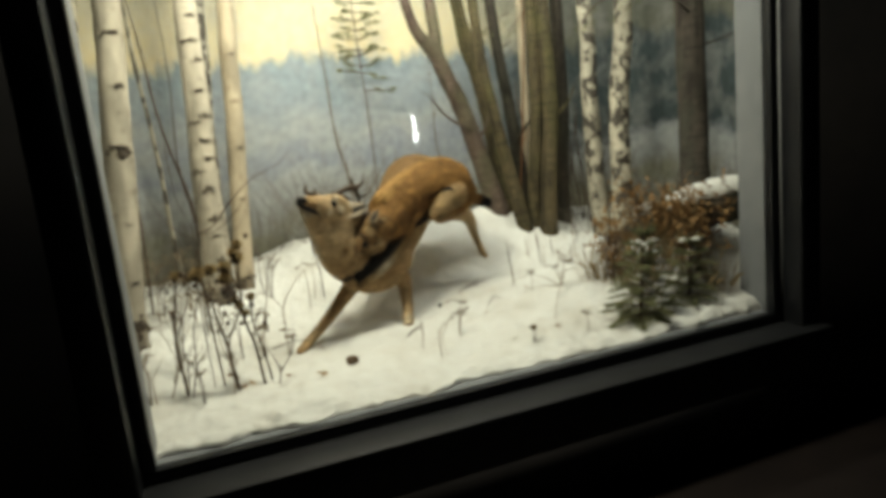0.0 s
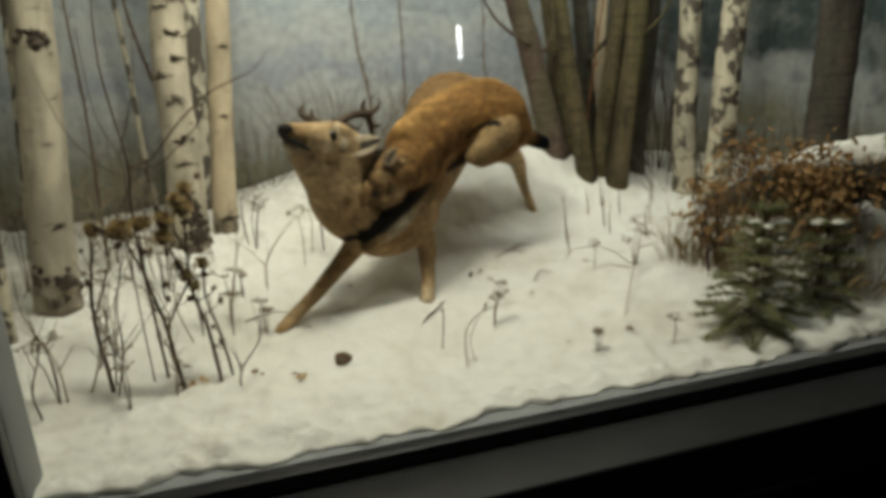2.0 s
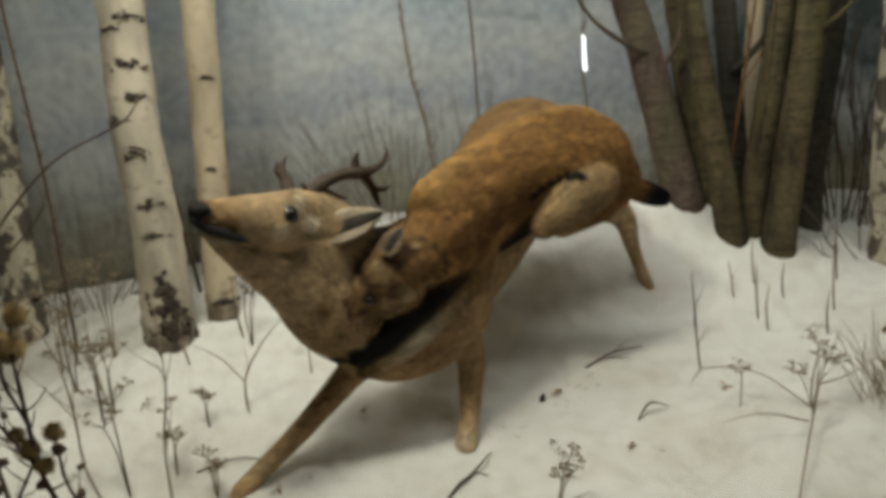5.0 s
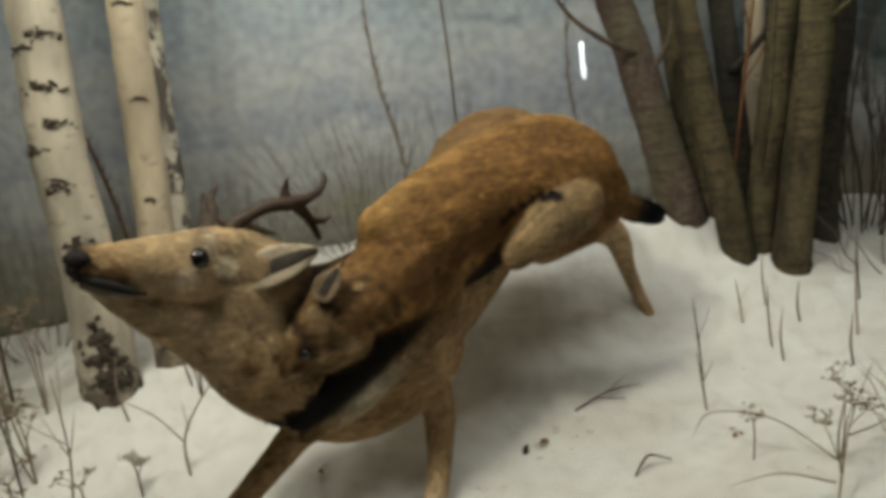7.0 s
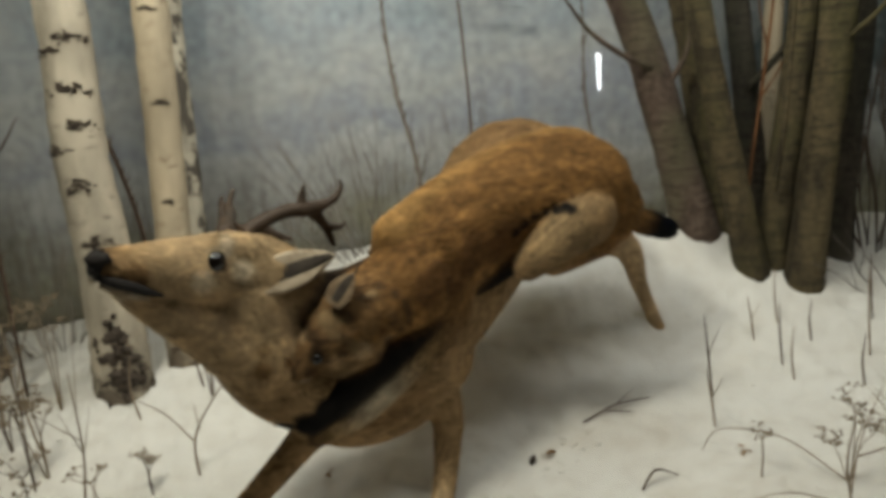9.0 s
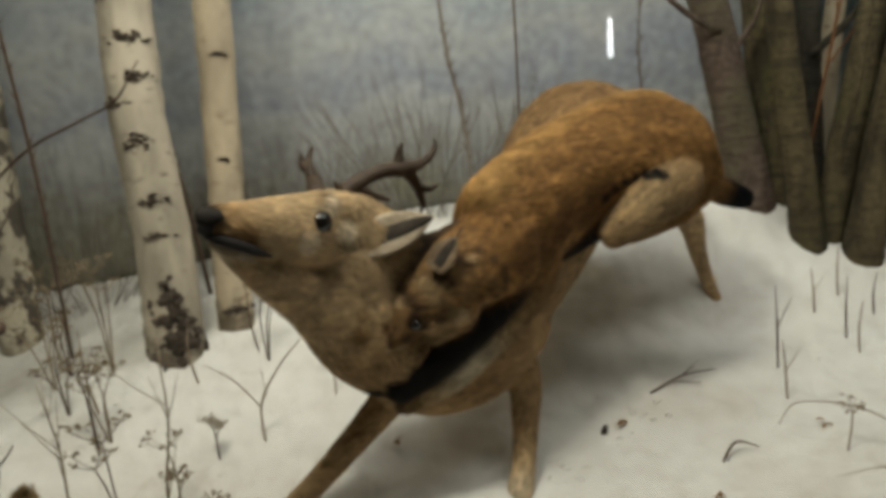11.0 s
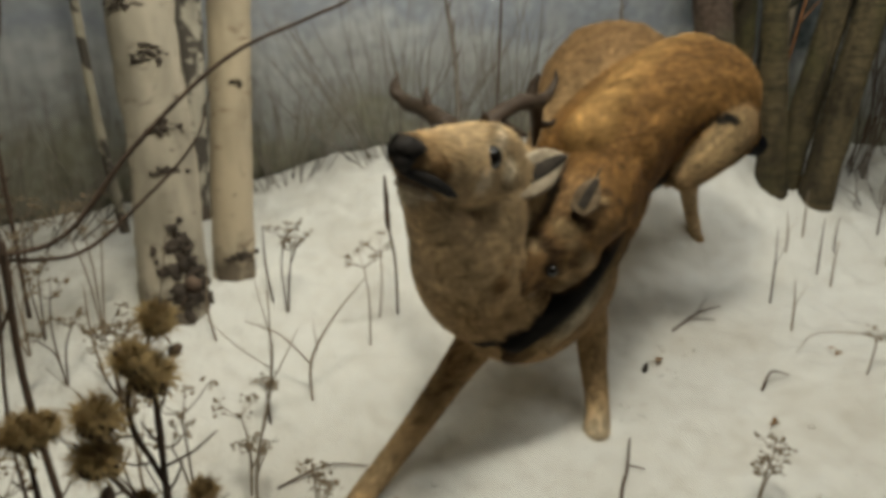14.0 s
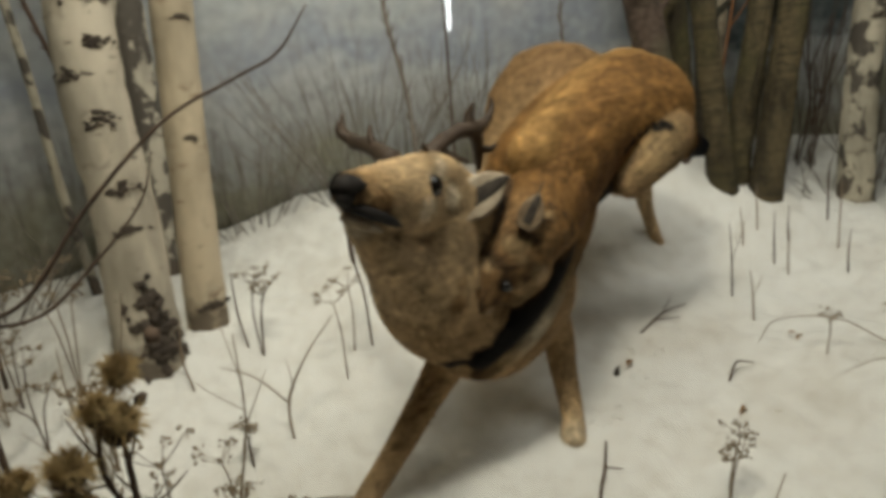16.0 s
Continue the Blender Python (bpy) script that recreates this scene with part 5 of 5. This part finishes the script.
for pts in ([on(0.125, 2.72, -0.02, 0.008), (0.11, 2.72, 0.72, 0.007), (0.08, 2.72, 0.86, 0.006), (0.085, 2.715, 0.98, 0.005), (0.09, 2.71, 1.08, 0.004)],
            [(0.08, 2.72, 0.86, 0.005), (0.055, 2.70, 0.95, 0.004), (0.035, 2.68, 1.02, 0.003)], [(0.085, 2.715, 0.95, 0.004), (0.06, 2.72, 1.06, 0.004), (0.10, 2.73, 1.15, 0.002)],
            [on(0.02, 2.70, -0.02, 0.008), (0.0, 2.70, 0.75, 0.007), (-0.03, 2.69, 0.92, 0.005), (-0.025, 2.68, 1.05, 0.003)], [(-0.025, 2.69, 0.9, 0.004), (-0.05, 2.67, 1.0, 0.004), (-0.068, 2.66, 1.05, 0.003)],
            [on(-0.18, 2.74, -0.02, 0.008), (-0.19, 2.73, 0.80, 0.007), (-0.17, 2.72, 0.95, 0.005), (-0.15, 2.72, 1.05, 0.003)], [(0.0, 2.70, 0.75, 0.004), (0.05, 2.72, 0.84, 0.004), (0.09, 2.72, 0.9, 0.003)],
            [on(0.16, 2.75, -0.02, 0.006), (0.14, 2.74, 0.70, 0.005), (0.115, 2.73, 0.82, 0.004), (0.12, 2.72, 0.92, 0.003)], [(-0.19, 2.73, 0.80, 0.004), (-0.13, 2.71, 0.94, 0.003), (-0.10, 2.70, 1.04, 0.002)]):
    bm = tube(bmesh.new(), [(*q[:3], q[3] * 0.75) for q in pts], 7, 5, 0.3)
    for q in spline(pts, 6)[2::2]:
        a = Vector(q[:3])
        d = Vector((rnd.uniform(-1, 1), rnd.uniform(-0.6, 0.6), rnd.uniform(0.2, 1.0))).normalized() * rnd.uniform(0.03, 0.09)
        tube(bm, [(*a, q[3] * 0.4), (*(a + d * 0.55 + Vector((0, 0, -0.006))), q[3] * 0.3), (*(a + d), 0.0008)], 5, 2)
        if rnd.random() < 0.4:
            blob(bm, a + d, rnd.uniform(0.005, 0.012), (1, 1, 1.2), 0.9, int(rnd.random() * 99), 1)
    part("stalk", bm, TWIG, burr)

# tangle of thin dead shoots round the burdock
rnd = random.Random(31)
for k in range(11):
    x, y = rnd.uniform(-0.36, 0.18), rnd.uniform(2.62, 3.05)
    ob = holder("dead_shoot", pose(0, 0, 0), "thin forked dead shoot rising from the snow", "dead plant", "dead shoots")
    bm = bmesh.new()
    h = rnd.uniform(0.22, 0.48)
    z0 = snow_z(x, y)
    sprig(bm, (x, y, z0 - 0.02), (x + rnd.uniform(-0.1, 0.1), y + rnd.uniform(-0.06, 0.06), z0 + h), 0.0032, 6, 700 + k, 0.8)
    part("stem", bm, STEM if k % 3 else TWIG, ob)

# log, oak brush and fir by the far end of the window
logp = [(2.66, 2.56, 1.02, 0.10), (2.55, 2.66, 1.00, 0.115), (2.44, 2.86, 0.93, 0.105), (2.36, 3.05, 0.83, 0.09), (2.32, 3.15, 0.76, 0.08)]
logo = holder("fallen_log", pose(0, 0, 0), "rotten fallen log capped with snow", "log")
part("wood", tube(bmesh.new(), logp, 16, 6, 0.10, 3), ALDER_DARK, logo)
bm = bmesh.new()
for k, q in enumerate(spline(logp, 7)):
    if k < 2 or k > 13:
        continue
    blob(bm, (q[0] - 0.01, q[1], q[2] + q[3] * 0.62), q[3] * 0.86, (1.1, 1.1, 0.62), 0.35, k, 2)
part("snow_cap", bm, SNOW, logo, "lumpy cap of snow")
bm = bmesh.new()
for k in range(7):
    a = k * 0.9
    tube(bm, [(2.62, 2.58, 1.03, 0.035), (2.66 + 0.05 * math.cos(a), 2.52, 1.04 + 0.05 * math.sin(a), 0.02), (2.69 + 0.07 * math.cos(a), 2.47, 1.05 + 0.07 * math.sin(a), 0.006)], 6, 3, 0.25, k)
part("broken_root", bm, ALDER_DARK, logo, "dark broken root end")


def leaf(bm, c, d, ln, rnd):
    """A curled lobed leaf of eight small faces."""
    d = Vector(d).normalized()
    s = d.cross(Vector((rnd.uniform(-1, 1), rnd.uniform(-1, 1), 0.7))).normalized()
    up = s.cross(d)
    rows = []
    for f, w in ((0.0, 0.04), (0.25, 0.22), (0.42, 0.15), (0.62, 0.27), (0.82, 0.16), (1.0, 0.02)):
        m = Vector(c) + d * ln * f - up * ln * 0.25 * f * f
        rows.append([bm.verts.new(p) for p in (m - s * ln * w + up * ln * w * 0.5, m, m + s * ln * w + up * ln * w * 0.5)])
    for a, b in zip(rows, rows[1:]):
        for k in range(2):
            bm.faces.new((a[k], a[k + 1], b[k + 1], b[k]))


rnd = random.Random(11)
for n, (x, y, h, w, leaves, lbl) in enumerate(((2.02, 2.82, 0.30, 0.15, 150, "small oak with withered orange-brown leaves"), (2.33, 2.62, 0.42, 0.17, 330, "dense oak brush with rusty withered leaves"), (2.22, 2.78, 0.36, 0.14, 180, "low oak brush with curled brown leaves"))):
    ob = holder("oak_brush", pose(0, 0, 0), lbl, "bush", "withered oak brush")
    bm, bl = bmesh.new(), bmesh.new()
    z0 = snow_z(x, y)
    for k in range(11):
        tip = Vector((x + rnd.uniform(-w, w), y + rnd.uniform(-w, w) * 0.7, z0 + h * rnd.uniform(0.6, 1.1)))
        ends = sprig(bm, (x + rnd.uniform(-0.05, 0.05), y + rnd.uniform(-0.04, 0.04), z0 - 0.02), tip, 0.004, 4, 300 + n * 20 + k, 0.7)
        for j in range(leaves // 5):
            e = rnd.choice(ends) + Vector((rnd.gauss(0, 0.03), rnd.gauss(0, 0.03), rnd.gauss(-0.03, 0.05)))
            leaf(bl, e, (rnd.uniform(-1, 1), rnd.uniform(-1, 1), rnd.uniform(-1, 0.4)), rnd.uniform(0.020, 0.038), rnd)
    part("branch", bm, TWIG, ob)
    part("leaves", bl, OAK, ob, "withered rust-brown leaves", kind="stuff")


def fir(x, y, h, spread, seed, lean, label, tiers=9):
    rnd = random.Random(seed)
    ob = holder("young_fir", pose(0, 0, 0), label, "fir", "young firs")
    z0 = snow_z(x, y)
    tip = Vector((x + lean[0], y + lean[1], z0 + h))
    base = Vector((x, y, z0 - 0.03))
    part("trunk", tube(bmesh.new(), [(*base, 0.011), (*base.lerp(tip, 0.5), 0.008), (*tip, 0.003)], 7, 4), TWIG, ob)
    bsn = bmesh.new()
    for t in range(tiers):
        f = 0.10 + 0.86 * t / tiers
        c = base.lerp(tip, f)
        for k in range(6):
            an = k * math.pi / 3 + t * 0.7 + rnd.uniform(-0.3, 0.3)
            ln = spread * (1.08 - f) * rnd.uniform(0.75, 1.1)
            e = c + Vector((math.cos(an) * ln, math.sin(an) * ln * 0.8, -0.12 * ln + 0.05 * f))
            bt = bmesh.new()
            tube(bt, [(*c, 0.004), (*(c.lerp(e, 0.5) + Vector((0, 0, 0.012))), 0.003), (*e, 0.0015)], 4, 3)
            bough = part("bough", bt, TWIG, ob)
            bn = bmesh.new()
            m = max(3, int(ln / 0.028))
            for j in range(1, m + 1):
                p = c.lerp(e, j / m) + Vector((0, 0, 0.012 * (1 - abs(2 * j / m - 1))))
                for sd in (-1, 1):
                    d = (e - c).normalized() + sd * (e - c).normalized().cross(Vector((0, 0, 1))) * 0.9 + Vector((0, 0, -0.1))
                    needle_tuft(bn, p, d, ln * 0.32 * (1.15 - j / m), 40, rnd, 0.0012)
                needle_tuft(bn, p, e - c, 0.03, 12, rnd, 0.0013)
            part("needles", bn, NEEDLE, bough, "dark green needles", smooth=False, kind="stuff")
            if rnd.random() < 0.22:
                q = c.lerp(e, rnd.uniform(0.4, 0.95))
                blob(bsn, q + Vector((0, 0, 0.012)), rnd.uniform(0.012, 0.026), (1.5, 1.2, 0.45), 0.5, t * 9 + k, 1)
    part("snow_dab", bsn, SNOW, ob, "dabs of snow on the boughs", kind="stuff")


fir(1.86, 2.47, 0.44, 0.22, 1, (0.07, 0.03), "young fir dusted with snow beside the oak brush")
fir(2.18, 2.50, 0.30, 0.20, 2, (0.05, 0.02), "small fir under the oak brush, dusted with snow", 6)
# straw tufts
for n, (x, y, h) in enumerate(((2.05, 2.62, 0.16), (2.30, 2.50, 0.2), (1.98, 2.9, 0.26), (2.36, 2.45, 0.2), (2.02, 2.78, 0.30), (2.12, 2.74, 0.34), (2.22, 2.70, 0.36), (2.30, 2.66, 0.34), (1.92, 2.95, 0.24), (2.10, 2.88, 0.30), (2.36, 2.72, 0.30))):
    bm = bmesh.new()
    for k in range(60):
        bx, by = x + rnd.gauss(0, 0.03), y + rnd.gauss(0, 0.03)
        z0 = snow_z(bx, by)
        e = Vector((bx + rnd.gauss(0, 0.07), by + rnd.gauss(0, 0.05), z0 + h * rnd.uniform(0.3, 1.15)))
        s = Vector((0.0016, 0.0006, 0))
        b0, m = Vector((bx, by, z0 - 0.01)), Vector((bx, by, z0)).lerp(e, 0.6) + Vector((0, 0, 0.02))
        bm.faces.new([bm.verts.new(p) for p in (b0 - s, b0 + s, m + s, e, m - s)])
    thing("grass_tuft", bm, GRASS, "tuft of dry straw poking through the snow", "grass", "dry grass tufts", "stuff", smooth=False)

# cone and fallen leaves
x, y = 0.494, 2.648
bm = bmesh.new()
for k in range(60):
    f = k / 59
    an = k * 2.4
    r = 0.019 * math.sin(math.pi * min(0.15 + f * 0.85, 1)) ** 0.7
    c = Vector((x - 0.024 + 0.048 * f, y + math.cos(an) * r, snow_z(x, y) + 0.016 + math.sin(an) * r * 0.9))
    blob(bm, c, 0.006, (0.8, 1, 1), 0.3, k, 1)
thing("fir_cone", bm, CONE, "brown fir cone lying on the snow", "cone")
for n, (x, y, r) in enumerate(((0.351, 2.608, 0.024), (0.03, 2.695, 0.024), (-0.003, 2.85, 0.02), (0.07, 2.70, 0.018), (0.24, 2.72, 0.016), (1.48, 2.56, 0.016), (0.62, 3.32, 0.014), (1.62, 3.16, 0.012), (1.30, 3.02, 0.012), (1.20, 3.30, 0.014), (0.42, 3.02, 0.013))):
    bm = bmesh.new()
    for k in range(3):
        leaf(bm, (x + rnd.uniform(-r, r) * 0.6, y + rnd.uniform(-r, r) * 0.6, snow_z(x, y) + 0.008 + 0.003 * k), (rnd.uniform(-1, 1), rnd.uniform(-1, 1), 0.05), r * 1.6, rnd)
    ob = thing("fallen_leaf", bm, LEAF_LITTER if n in (0, 3) else OAK, "curled dead leaf lying on the snow", "leaf", "fallen leaves")

x, y = 1.135, 3.285
bm = tube(bmesh.new(), [(x, y, snow_z(x, y) - 0.01, 0.008), (x + 0.004, y, snow_z(x, y) + 0.010, 0.007), (x + 0.010, y + 0.004, snow_z(x, y) + 0.020, 0.003)], 9, 3, 0.3, 4)
thing("stub", bm, SCAR, "small dark broken stub poking from the snow", "stub")
bm = bmesh.new()
for k in range(90):
    f = rnd.random()
    x, y = 0.95 + 0.36 * f + rnd.gauss(0, 0.03), 3.12 + 0.24 * f + rnd.gauss(0, 0.03)
    if k > 60:
        x, y = rnd.uniform(-0.2, 2.0), rnd.uniform(2.5, 3.5)
    blob(bm, (x, y, snow_z(x, y)), rnd.uniform(0.003, 0.008), (1.4, 1.2, 0.6), 0.6, k, 1)
thing("snow_crumbs", bm, SNOW, "loose crumbs of broken artificial snow", "snow", kind="stuff")

# ---- hall lamps, seen only as reflections, and the case's tubes ----
for x in (3.31,):
    ob = holder("wall_lamp", pose(x, -5.4, 1.655), "upright tube lamp on the dark wall", "lamp", "wall lamps")
    part("backplate", box(bmesh.new(), (-0.05, 0.0, -0.30), (0.05, 0.05, 0.30), 0.006), METAL, ob)
    bm = bmesh.new()
    tube(bm, [(0, 0.09, -0.215, 0.022), (0, 0.09, 0.225, 0.022)], 12, 2)
    part("tube", bm, GLOW, ob, "bright white tube")
for x, y, w in ((0.15, 2.47, 0.55), (1.2, 2.52, 2.4), (0.9, 3.56, 3.0)):
    ob = holder("case_light", pose(x, y, 2.93), "long tube light under the case top", "light", "case lights")
    part("housing", box(bmesh.new(), (-w / 2, -0.06, 0.0), (w / 2, 0.06, 0.066), 0.006), METAL, ob)
    bm = bmesh.new()
    tube(bm, [(-w / 2 + 0.03, 0, -0.02, 0.013), (w / 2 - 0.03, 0, -0.02, 0.013)], 10, 2)
    part("tube", bm, LAMP_GLOW, ob, "glowing tube")
